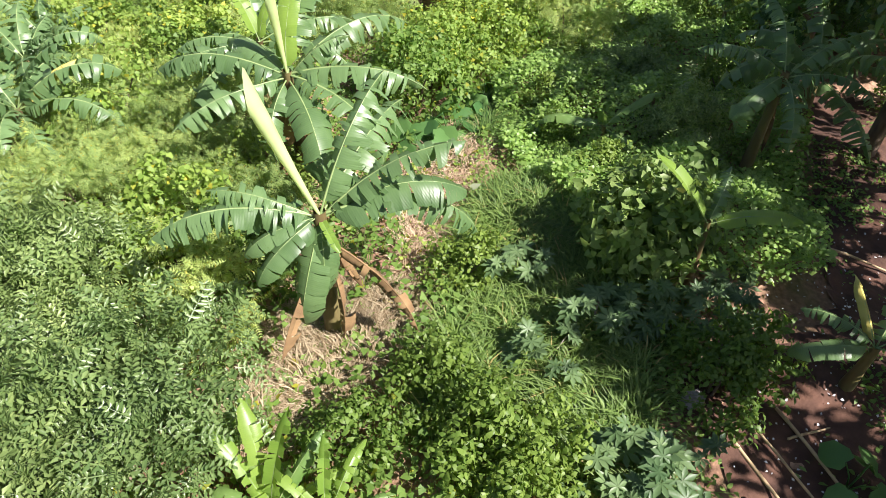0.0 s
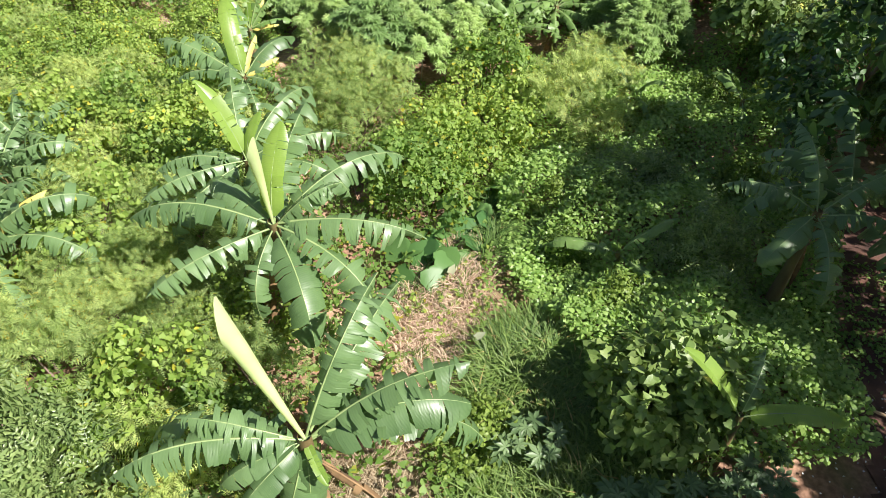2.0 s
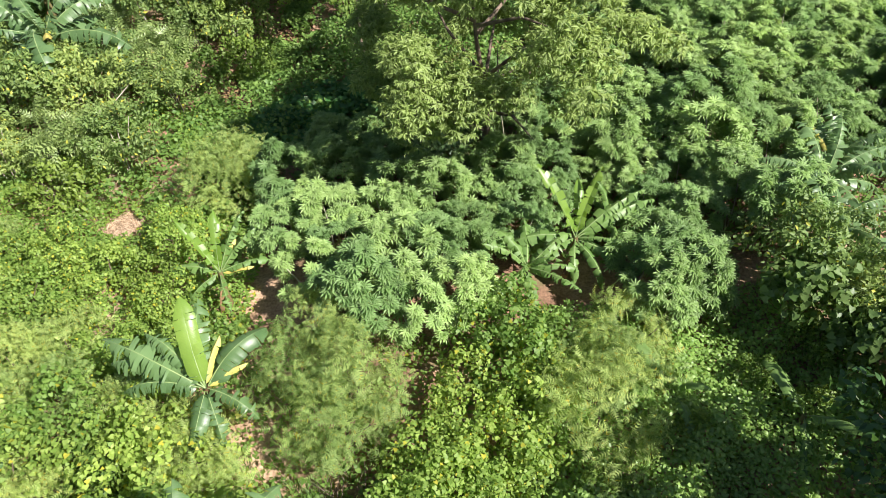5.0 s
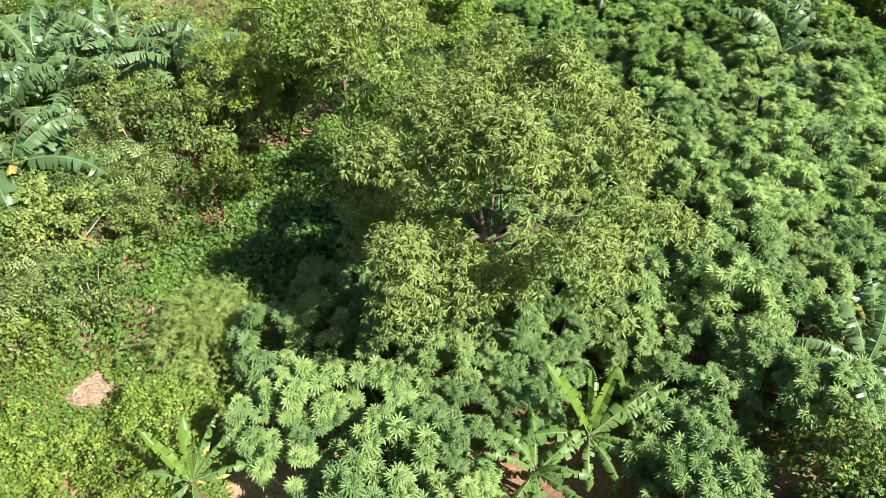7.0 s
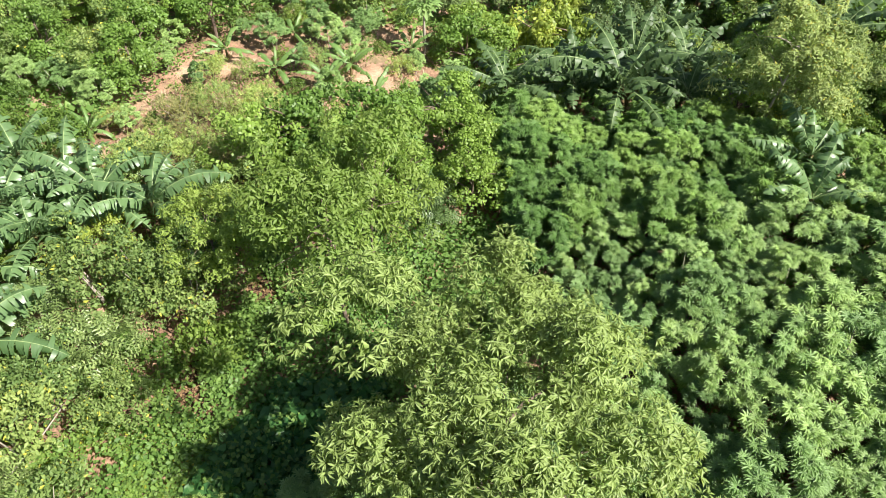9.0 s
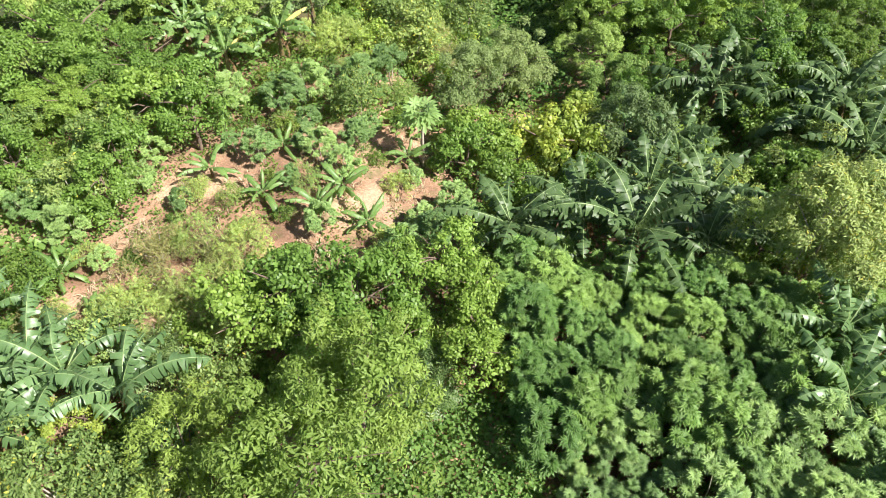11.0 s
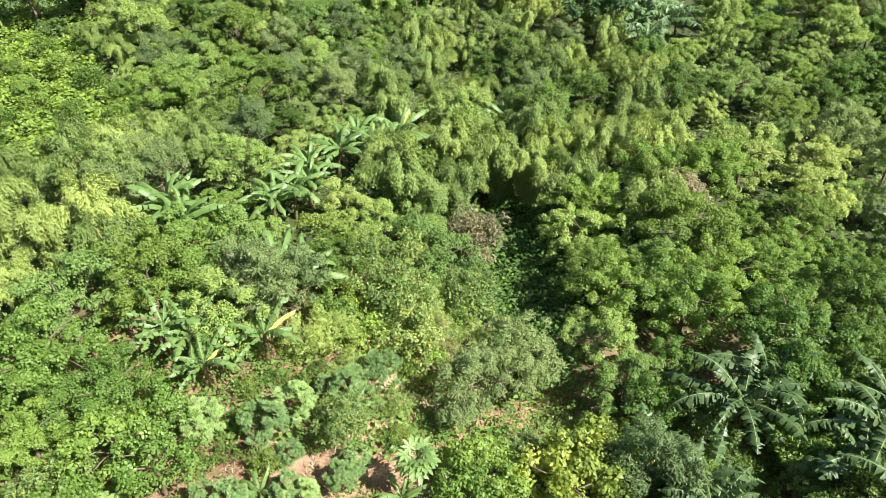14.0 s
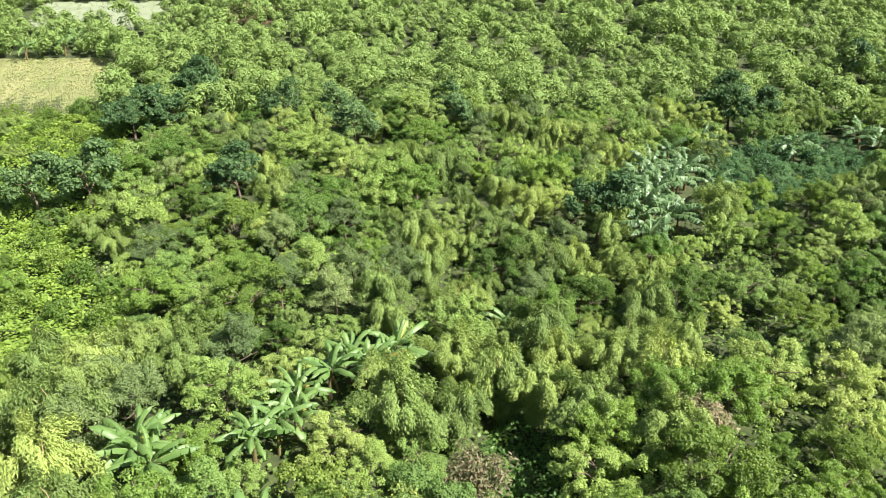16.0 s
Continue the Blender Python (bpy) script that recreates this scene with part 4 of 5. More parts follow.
# ---------------------------------------------------------------- trees near the flight
rng_t = np.random.default_rng(5)
big_c, big_d = boughs(rng_t, 330, 4.0, 4.3, 4.7, -0.62, 0.62, 0.17, 8, 0.21)
open_side = (big_c[:, 0] > -0.1) & (big_c[:, 1] < 1.0) & (big_c[:, 2] < 3.4)
big_c, big_d = big_c[~open_side], big_d[~open_side]
big_lv, big_lf = whorled(rng_t, big_c, big_d, 30, 9, 0.44, 0.15, 0.25, FOLD, 0.42)
big_tv, big_tf = limbs(rng_t, 5.4, 13, 2.2, 0.12, 0.25, 7)
big_tree = plant("large_tree", "tall spreading tree with drooping clusters of narrow olive-green leaves", "tree", "", [
    ("crown", mesh_of("large_tree_crown", big_lv, big_lf, [L_BIG]), ""),
    ("trunk", mesh_of("large_tree_trunk", big_tv, big_tf, [BARK], smooth=True), "")])
stand(big_tree, 1.1, 23.9)
TAKEN.append((0.9, 23.9, 0.8))

AIRY = Kind([tree(100 + i, "airy_tree", "slender tree with an open yellow-green crown", "airy trees", 2.5, 2.4, 3.9, 0.06, 95, 120, 0.36, 0.155, 0.38, FOLD, L_AIRY, 0.6, -0.6, 0.45, BARK, 9, core=2) for i in range(2)])
for x, y, s in ((-2.9, 30.4, 1.1), (-6.6, 31.6, 0.7), (-2.2, 32.6, 0.95), ):
    AIRY.put(x, y, 40 * x, s)
    TAKEN.append((x, y, 1.0 * s))

OLIVE = Kind([tree(105, "olive_tree", "airy tree with dull olive-green foliage and yellow blossom", "olive trees", 2.4, 2.4, 3.9, 0.06, 98, 130, 0.34, 0.15, 0.36, FOLD, L_OLIVE, 0.5, -0.6, 0.5, PALE_BARK, 9, core=3)])
for x, y, s in ((12.4, 39.0, 1.05), (13.8, 40.0, 0.9)):
    OLIVE.put(x, y, 40 * x, s)
    TAKEN.append((x, y, 1.0 * s))

DARK_TREE = Kind([tree(110 + i, "dark_tree", "dark green tree with large glossy leaves shading the bare yard", "shade trees", 2.5, 2.4, 3.6, 0.13, 80, 38, 0.44, 0.25, 0.55, OVATE, L_DARK, 0.35, -0.5, 0.5, core=4) for i in range(2)])
# the last four stand out of view, added to shade yard and herbs
for x, y, s in ((7.9, 9.9, 1.05), (7.6, 12.9, 0.72), (9.9, 7.2, 1.36), (8.7, 2.7, 1.32), (10.0, -0.4, 1.0), (12.6, 12.4, 1.2)):
    DARK_TREE.put(x, y, 57 * y, s)
    TAKEN.append((x, y, 1.6))

ROUND = Kind([tree(120 + i, "orchard_tree", "round leafy tree with fresh green foliage", "orchard trees", 1.7, 1.7, 1.9, 0.09, 90, 44, 0.28, 0.15, 0.62, OVATE, L_ROUND, 0.3, -0.5, 0.5) for i in range(3)])
LIME = Kind([tree(130, "lime_tree", "low tree with bright yellow-green foliage", "lime trees", 1.7, 1.3, 1.9, 0.08, 84, 42, 0.28, 0.15, 0.62, OVATE, L_LIME, 0.3, -0.5, 0.5)])
GREY = Kind([tree(140 + i, "grey_tree", "fine-leaved tree with soft grey-green foliage", "grey trees", 1.8, 1.8, 2.3, 0.08, 84, 90, 0.30, 0.15, 0.36, FOLD, L_GREY, 0.5, -0.5, 0.4) for i in range(2)])
PINK = Kind([tree(150, "flushed_tree", "small tree with pinkish new leaves over green", "flushed trees", 1.6, 1.9, 2.2, 0.08, 110, 24, 0.36, 0.22, 0.4, FOLD, L_PINK, 0.4, -0.5, 0.45)])
FEATHER_BUSH = Kind([shrub(160 + i, "feathery_shrub", "feathery yellow-green shrub on the sunlit slope", "shrub", "feathery shrubs", 0.85, 0.75, 0.65, 50, 17, 0.23, 0.20, 0.85, FEATHER, L_FEATHER, 0.3, core=2) for i in range(4)])
PINNATE_BUSH = Kind([shrub(170 + i, "pinnate_shrub", "shrub with long leafy shoots of glossy paired leaflets", "shrub", "pinnate shrubs", 0.8, 0.8, 0.6, 42, 10, 0.27, 0.34, 0.95, PINNATE, L_PINNATE, 0.3, core=2) for i in range(3)])
VINE_MOUND = Kind([shrub(180 + i, "vine_mound", "mound of bright climbing vine leaves", "vine", "vine mounds", 0.95, 0.95, 0.45, 74, 25, 0.22, 0.076, 1.0, HEART, L_VINE, 0.25, 2, -0.15, 0.75) for i in range(3)])
HERB_BUSH = Kind([shrub(190 + i, "leafy_bush", "leafy green bush with soft oval leaves", "shrub", "leafy bushes", 0.65, 0.6, 0.45, 50, 30, 0.18, 0.088, 0.6, OVATE, L_BUSH, 0.2) for i in range(4)])
BROAD_BUSH = Kind([shrub(200 + i, "broad_leaved_shrub", "tall shrub with broad pale green leaves", "shrub", "broad-leaved shrubs", 0.8, 0.8, 0.95, 56, 14, 0.26, 0.14, 0.85, HEART, L_BROAD, 0.35, core=3) for i in range(2)])
DRY_BUSH = Kind([shrub(205 + i, "dry_shrub", "open dry shrub with yellowed feathery foliage on red soil", "shrub", "dry shrubs", 0.95, 0.85, 0.7, 52, 22, 0.25, 0.18, 0.7, FEATHER, L_DRYBUSH, 0.2, 5, -0.5, 0.3, PALE_BARK, core=1, lumps=0.4) for i in range(2)])
SMALL_LEAF = Kind([shrub(210 + i, "small_leaved_shrub", "open shrub with small dull green leaves on pale twigs", "shrub", "small-leaved shrubs", 1.1, 1.15, 1.35, 84, 40, 0.21, 0.12, 0.5, FOLD, L_SMALL, 0.2, 3, -0.5, 0.4, PALE_BARK, core=3, lumps=0.3) for i in range(3)])


def cassava(seed, label, mat, shape, rx, h, tufts, per, ln, name="cassava_plant", category="cassava plant", group="cassava patch"):
    """Canes that end in whorls of hand-shaped leaves."""
    rng = np.random.default_rng(seed)
    out, cv, cd = [], [], []
    for k in range(tufts):
        a, th = rng.random() * 6.3, 1.75 * math.sqrt(rng.random())
        q = rx * math.sin(th) * rng.uniform(0.75, 1.12)
        tip = np.array((math.cos(a) * q, math.sin(a) * q, h * (0.50 + 0.45 * math.cos(th) + 0.14 * rng.random())))
        if k < 2:
            out.append(tube([(0.12 * tip[0], 0.12 * tip[1], -0.2), tip * (0.4, 0.4, 0.5), tip], (0.022, 0.018, 0.010), 5))
        cv.append(tip); cd.append(unit(np.array((math.cos(a) * math.sin(th), math.sin(a) * math.sin(th), math.cos(th) + 0.4))))
    cv, cd = np.array(cv), np.array(cd)
    k = np.repeat(np.arange(tufts), per)
    a = rng.random(len(k)) * 2 * math.pi
    e = rng.uniform(-0.45, 1.2, len(k))
    outw = unit(np.stack([np.cos(a) * np.cos(e), np.sin(a) * np.cos(e), np.sin(e)], 1) + 0.3 * cd[k])
    pos = cv[k] + outw * ln * rng.uniform(0.35, 0.95, (len(k), 1))
    along = outw * (1, 1, 0.5) - np.array((0, 0, 1)) * rng.uniform(0.0, 0.45, (len(k), 1))
    face = np.array((0, 0, 0.9)) + 0.7 * outw + 0.3 * cd[k] + 0.2 * rng.normal(size=(len(k), 3))
    lv, lf = leafage(pos, along, face, ln * rng.uniform(0.7, 1.2, len(k)), 1.0, shape)
    return plant(name, label, category, group, [
        ("foliage", mesh_of(name + "_foliage", lv, lf, [mat]), "")] + [("stem", mesh_of(name + "_stem", *c, [PALE_BARK], smooth=True), "") for c in out])


CASSAVA = Kind([cassava(220 + i, "tall cassava plant with blue-green hand-shaped leaves", L_CASSAVA, PALM7, 0.74, 1.95, 40, 22, 0.155) for i in range(5)])
CASSAVA_DEEP = Kind([cassava(226 + i, "tall cassava plant with deep green hand-shaped leaves", L_DEEPCASSAVA, PALM7, 0.74, 1.95, 40, 22, 0.155) for i in range(4)])
CASTOR_PLANT = Kind([cassava(230 + i, "castor plant with large star-shaped leaves", L_CASTOR, CASTOR, 0.5, 0.95, 7, 5, 0.24, "castor_plant", "castor plant", "castor plants") for i in range(3)])


def elephant_ear(seed):
    rng = np.random.default_rng(seed)
    root = new("elephant_ear")
    tagged(root, "elephant-ear plant with very large heart-shaped leaves", "elephant ear", "elephant-ear plants")
    for k in range(5):
        a, h = k * 1.4 + rng.random(), 0.45 + 0.3 * rng.random()
        tip = np.array((math.cos(a) * 0.3, math.sin(a) * 0.3, h))
        part("stalk", mesh_of("stalk", *tube([(0, 0, -0.05), tip * (0.4, 0.4, 0.6), tip], (0.02, 0.016, 0.01), 5), [L_EAR], smooth=True), root)
        n = 9
        v, f = [(0, 0.02, 0)], []
        for i in range(n):
            q = -2.75 + 5.5 * i / (n - 1)
            r = (0.36 + 0.16 * math.cos(q)) * (1 - 0.25 * (abs(q) > 2.4))
            v.append((r * 0.72 * math.sin(q), 0.12 + r * math.cos(q) * 0.9, -0.05 * abs(math.sin(q)) + 0.03 * math.sin(3 * q)))
        f = [(0, i + 1, i) for i in range(1, n)]
        ob = part("leaf", mesh_of("ear_blade", v, f, [L_EAR], smooth=True), root)
        ob.matrix_basis = pose(*tip, -25 - 25 * rng.random(), 12 * rng.normal(), math.degrees(a) - 90)
    return root


EARS = Kind([elephant_ear(240 + i) for i in range(2)])


def papaya():
    rng = np.random.default_rng(9)
    k = 26
    a = np.arange(k) * 2.4
    e = np.linspace(0.9, -0.3, k)
    out = np.stack([np.cos(a) * np.cos(e), np.sin(a) * np.cos(e), np.sin(e)], 1)
    lv, lf = leafage(np.array((0, 0, 2.7)) + out * 0.5, out + np.array((0, 0, -0.3)), np.array((0, 0, 1.0)) + 0.3 * out, 0.42 * rng.uniform(0.8, 1.15, k), 1.0, CASTOR)
    sp = [tube([(0, 0, 2.68), np.array((0, 0, 2.72)) + o * 0.25, np.array((0, 0, 2.7)) + o * 0.5], (0.012, 0.01, 0.007), 4) for o in out]
    tv, tf = tube([(0, 0, -0.2), (0.02, 0, 0.9), (0.03, 0.02, 1.8), (0, 0, 2.75)], (0.075, 0.065, 0.055, 0.04), 8)
    return plant("papaya_tree", "papaya tree with bare pale trunk and lobed leaves", "papaya tree", "", [
        ("crown", mesh_of("papaya_crown", lv, lf, [L_CASSAVA]), "")] + [("leaf_stalk", mesh_of("papaya_stalk", *s, [MIDRIB]), "") for s in sp] + [
        ("trunk", mesh_of("papaya_trunk", tv, tf, [PALE_BARK], smooth=True), "pale ringed trunk")])


stand(papaya(), -0.85, 48.2, 0, 1.1)
TAKEN.append((-0.85, 48.2, 0.6))

# named shrubs and trees
put_all(BROAD_BUSH, [(2.75, 6.5), (3.2, 6.9), (2.5, 6.8)], 0.95, 0.5)
put_all(CASTOR_PLANT, [(3.8, 6.1), (3.1, 5.3), (3.7, 5.5), (2.6, 5.4), (1.9, 5.2), (1.25, 4.7), (2.05, 3.1), (1.6, 2.7), (2.45, 2.9), (1.0, 6.2), (1.9, 2.2)], 0.72, 0.25)
put_all(EARS, [(0.45, 11.5), (-0.5, 10.7), (0.1, 10.5), (-0.4, 9.9), (0.8, 11.8)], 0.8, 0.25)
EARS.put(4.45, 3.1, 30, 0.6)
put_all(HERB_BUSH, [(0.45, 3.3), (0.95, 3.2), (0.7, 2.8), (-0.95, 3.5), (0.0, 4.2), (3.2, 4.2), (3.6, 4.7), (0.3, 6.4)], 0.9, 0.3)
put_all(VINE_MOUND, [(-0.3, 13.2), (-0.1, 14.0), (-0.5, 11.9), (-0.6, 12.6), (0.5, 15.2), (1.4, 16.7), (2.0, 15.8), (1.2, 14.4), (0.9, 13.2), (1.1, 17.3)], 1.0, 0.5)
put_all(FEATHER_BUSH, [(-2.0, 14.6), (-2.7, 16.1), (-1.9, 15.4), (-2.4, 17.2), (3.4, 15.8), (2.9, 14.8), (-5.6, 22.4), (-6.2, 23.1), (-5.7, 23.2), (3.7, 16.6)], 1.2, 0.5)
put_all(SMALL_LEAF, [(7.7, 18.0), (8.3, 16.8)], 0.9, 0.6)
put_all(CASSAVA, [(5.0, 18.5), (5.5, 18.1), (4.6, 19.2), (5.3, 19.1), (4.7, 17.8)], 0.95, 0.3)
put_all(ROUND, [(1.8, 49.2), (2.6, 48.2), (1.2, 48.0), (-10.8, 47.6), (-12.5, 48.2), (-11.6, 49.6), (-5.0, 37.2), (-3.8, 36.3), (-2.8, 37.2), (-6.1, 36.6), (0.2, 39.4)], 1.0, 1.0)
put_all(DRY_BUSH, [(-9.7, 38.8), (-8.2, 37.0), (-8.3, 40.2), (-10.6, 40.6), (-7.0, 38.6), (-9.6, 36.4), (-12.9, 36.7)], 1.0, 0.4)
put_all(FEATHER_BUSH, [(-8.7, 38.4), (-10.7, 37.6), (-7.2, 40.4), (-9.4, 41.3), (-6.8, 37.0)], 1.1, 0.4)
put_all(LIME, [(5.2, 49.0), (6.3, 48.8), (-6.2, 64.6)], 1.35, 1.0)
put_all(GREY, [(1.4, 53.3), (3.4, 55.6), (4.6, 57.2), (8.5, 48.6), (-8.6, 57.6), (-7.2, 58.8), (-9.6, 58.6)], 1.15, 1.0)
put_all(PINK, [(2.3, 67.8), (26.5, 138), (17, 73)], 1.25, 1.0)

# ---------------------------------------------------------------- planted and wild growth over the slope
for x, y, a, u in scatter(1, [(-4.6, 21.6), (-3.4, 18.6), (-1.0, 17.2), (1.6, 18.2), (2.2, 21), (4.2, 22.4), (4.4, 26), (1.6, 27), (-1.8, 25.6), (-3.4, 24)], 0.82, 0.25):
    CASSAVA.put(x, y, a, 0.66 + 0.55 * u)
for x, y, a, u in scatter(2, [(4.4, 20.2), (7.6, 19.6), (11, 22), (16, 22), (18, 32), (13, 38.6), (9.8, 38.6), (6.4, 40), (2.2, 39.8), (1.6, 36.5), (3.6, 31), (3.6, 26)], 0.82, 0.3):
    (CASSAVA_DEEP if y + 3 * u > 35 or x > 13 else CASSAVA).put(x, y, a, 0.78 + 0.46 * u)
put_all(CASSAVA, [(-7.9, 46.8), (-5.9, 47.4), (-5.3, 47.0), (-3.4, 49.2), (-3.9, 48.2), (-12.4, 44.6), (-12.2, 46.2), (-14.7, 42.4), (-14.2, 41.6), (0.9, 43.4), (-0.8, 43.0), (-1.7, 40.4), (-4.7, 42.2), (-4.2, 45.9), (-1.4, 41.2), (-0.2, 42.0), (0.6, 44.4)], 0.8, 0.4)

NEAR_LEFT = [(-9.5, 1), (-3.2, 1.2), (-2.6, 4.2), (-2.3, 6.4), (-3.1, 10.4), (-4.4, 14.6), (-6.4, 15.5), (-13, 15.5)]
for x, y, a, u in scatter(3, NEAR_LEFT, 0.78, 0.15):
    (PINNATE_BUSH if y < 5.0 + u and x < -2.6 else FEATHER_BUSH if u < 0.62 else HERB_BUSH if u < 0.76 else VINE_MOUND).put(x, y, a, 0.8 + 0.35 * u)
for x, y, a, u in scatter(4, [(-13, 15.5), (-6.4, 15.5), (-6.2, 21), (-10, 20), (-15, 22)], 1.0, 0.2):
    (VINE_MOUND if u < 0.45 else FEATHER_BUSH if u < 0.8 else HERB_BUSH).put(x, y, a, 0.7 + 0.35 * u)
for x, y, a, u in scatter(5, [(-18, 22), (-9.6, 22.5), (-8.4, 25.4), (-6.9, 27.6), (-6.3, 30), (-6.3, 34), (-9, 37.5), (-18, 36)], 1.42, 0.3, (BARE_3, GARDEN)):
    (SMALL_LEAF if u < 0.62 else HERB_BUSH if u < 0.78 else PINNATE_BUSH if u < 0.92 else LIME).put(x, y, a, (0.8 + 0.75 * u) if u < 0.62 else 1.4 if u < 0.92 else 0.6)
for x, y, a, u in scatter(6, [(2.2, 8.6), (5.6, 9), (7, 13), (7.4, 16.4), (4, 17.4), (2.6, 14), (1.6, 11)], 1.5, 0.2):
    (HERB_BUSH if u < 0.8 else PINNATE_BUSH).put(x, y, a, 0.65 + 0.3 * u)
for x, y, a, u in scatter(18, [(6.4, 12.4), (10, 11.6), (12, 17.4), (9, 18.6), (7, 17.6)], 0.85, 0.1):
    (HERB_BUSH if u < 0.5 else BROAD_BUSH if u < 0.8 else VINE_MOUND).put(x, y, a, 0.8 + 0.4 * u)
for x, y, a, u in scatter(14, GARDEN, 2.2, 0.5, most=7):
    CASSAVA.put(x, y, a, 0.5 + 0.25 * u)
    TAKEN.append((x, y, 0.3))
for x, y, a, u in scatter(7, GARDEN, 1.4, 0.3, most=26):
    (HERB_BUSH if u < 0.6 else FEATHER_BUSH).put(x, y, a, 0.45 + 0.35 * u)
for x, y, a, u in scatter(15, [(-11, 48), (-6.5, 48.4), (-1.5, 50.4), (-3, 57), (-8, 57)], 1.25, 0.35):
    (HERB_BUSH if u < 0.45 else FEATHER_BUSH if u < 0.7 else SMALL_LEAF if u < 0.9 else CASSAVA).put(x, y, a, 0.75 + 0.4 * u)
for x, y, a, u in scatter(8, [(-6.2, 35), (-3, 34), (1.6, 35), (2.0, 38), (0.5, 41), (-2.6, 39.4), (-6, 39.6)], 1.2, 0.4):
    (ROUND if u < 0.3 else HERB_BUSH if u < 0.7 else PINNATE_BUSH).put(x, y, a, (0.75 if u < 0.3 else 1.25))

for x, y, a, u in scatter(11, [(1.6, 41), (9, 38.8), (14, 38.6), (24, 40), (26, 56), (12, 54.5), (8, 52), (3, 52), (2.6, 46)], 1.15, 0.25, ([(2.0, 41), (5, 39.6), (11, 40.4), (11.4, 45), (3.2, 46)],)):
    (HERB_BUSH if u < 0.55 else PINNATE_BUSH if u < 0.7 else SMALL_LEAF if u < 0.9 else ROUND).put(x, y, a, 1.2 if u < 0.9 else 0.9)
for x, y, a, u in scatter(12, [(-26, 36), (-14.4, 36), (-14, 41), (-12, 45), (-13, 47), (-28, 48)], 1.3, 0.3, (GARDEN,)):
    (HERB_BUSH if u < 0.4 else SMALL_LEAF if u < 0.7 else CASSAVA if u < 0.85 else ROUND).put(x, y, a, 1.15 if u < 0.7 else 0.9)

# ---------------------------------------------------------------- woods beyond
FOREST = Kind([tree(300 + i, "woodland_tree", "leafy woodland tree in a dense green canopy", "woodland trees", 3.1, 2.6, 2.7, 0.13, 170, 110, 0.40, 0.15, 0.72, FOLD, (L_FOREST, L_PLUME, L_ROUND, L_FOREST, L_PLUME, L_BUSH, L_FOREST, L_ROUND)[i % 8], 0.3, -0.35, 0.7, lumps=0.28, lift=0.8, skirt=-0.95) for i in range(8)])
FOREST_NEAR = Kind([tree(305 + i, "woodland_tree", "leafy woodland tree with fine bright foliage", "woodland trees", 2.7, 2.3, 2.3, 0.12, 175, 115, 0.33, 0.12, 0.74, FOLD, (L_FOREST, L_BUSH, L_ROUND)[i % 3], 0.3, -0.35, 0.68, lumps=0.28, lift=0.7, skirt=-0.95) for i in range(3)])


def bamboo(seed):
    """Many culms that rise and arch outward, hung with drooping sprays of narrow leaves."""
    rng = np.random.default_rng(seed)
    canes, at, way = [], [], []
    for k in range(22):
        a, r, h = k * 2.4 + rng.random(), rng.uniform(0.2, 1.75), rng.uniform(2.9, 5.0)
        o = np.array((math.cos(a), math.sin(a), 0.0))
        p = np.array([o * 0.12 * r + (0, 0, -0.2), o * 0.35 * r + (0, 0, 0.5 * h), o * 0.8 * r + (0, 0, 0.9 * h), o * 1.2 * r + (0, 0, h), o * 1.55 * r + (0, 0, 0.86 * h)])
        if k < 5:
            canes.append(tube(p, (0.04, 0.034, 0.022, 0.012, 0.005), 5))
        u = np.linspace(0.5, 4.0, 10)
        at.append(np.stack([np.interp(u, np.arange(5), p[:, c]) for c in range(3)], 1) + o * 0.15)
        way.append(np.repeat(o[None], 10, 0))
    at, way = np.concatenate(at), np.concatenate(way)
    k = np.repeat(np.arange(len(at)), 74)
    b = balls(rng, len(k)) * (0.34, 0.34, 0.46)
    along = 0.45 * way[k] + 0.45 * rng.normal(size=(len(k), 3)) + np.array((0, 0, -0.6))
    face = unit(b) + 0.5 * way[k] + np.array((0, 0, 1.3)) + 0.2 * rng.normal(size=(len(k), 3))
    lv, lf = leafage(at[k] + b, along, face, 0.21 * rng.uniform(0.7, 1.25, len(k)), 0.30, FOLD)
    return plant("bamboo_clump", "clump of arching bamboo with drooping pale green plumes", "bamboo", "bamboo clumps", [
        ("foliage", mesh_of("bamboo_foliage", lv, lf, [L_PLUME]), "")] + [("culm", mesh_of("bamboo_culm", *c, [CANE], smooth=True), "") for c in canes])


PLUME = Kind([bamboo(310 + i) for i in range(4)])
FAR_DARK = Kind([tree(320 + i, "broad_tree", "broad dark green tree standing above the canopy", "broad trees", 2.6, 2.6, 3.2, 0.14, 90, 60, 0.48, 0.26, 0.7, FOLD, L_FARDARK, 0.3, -0.5, 0.5) for i in range(2)])

put_all(FAR_DARK, [(-42.5, 159), (-44.8, 120), (-51, 118.5), (48.5, 143), (79, 172), (-40, 156), (46, 146), (-26, 150)], 1.5, 3.2)
put_all(PLUME, [(-2.6, 71.4), (1.2, 73.4), (4.8, 78.6), (9.8, 74.5), (0.9, 80.6), (7.7, 85.3), (12.7, 81.6), (-22.3, 70.2), (-23.6, 74.4), (-20.8, 65.3)], 1.15, 0.9)

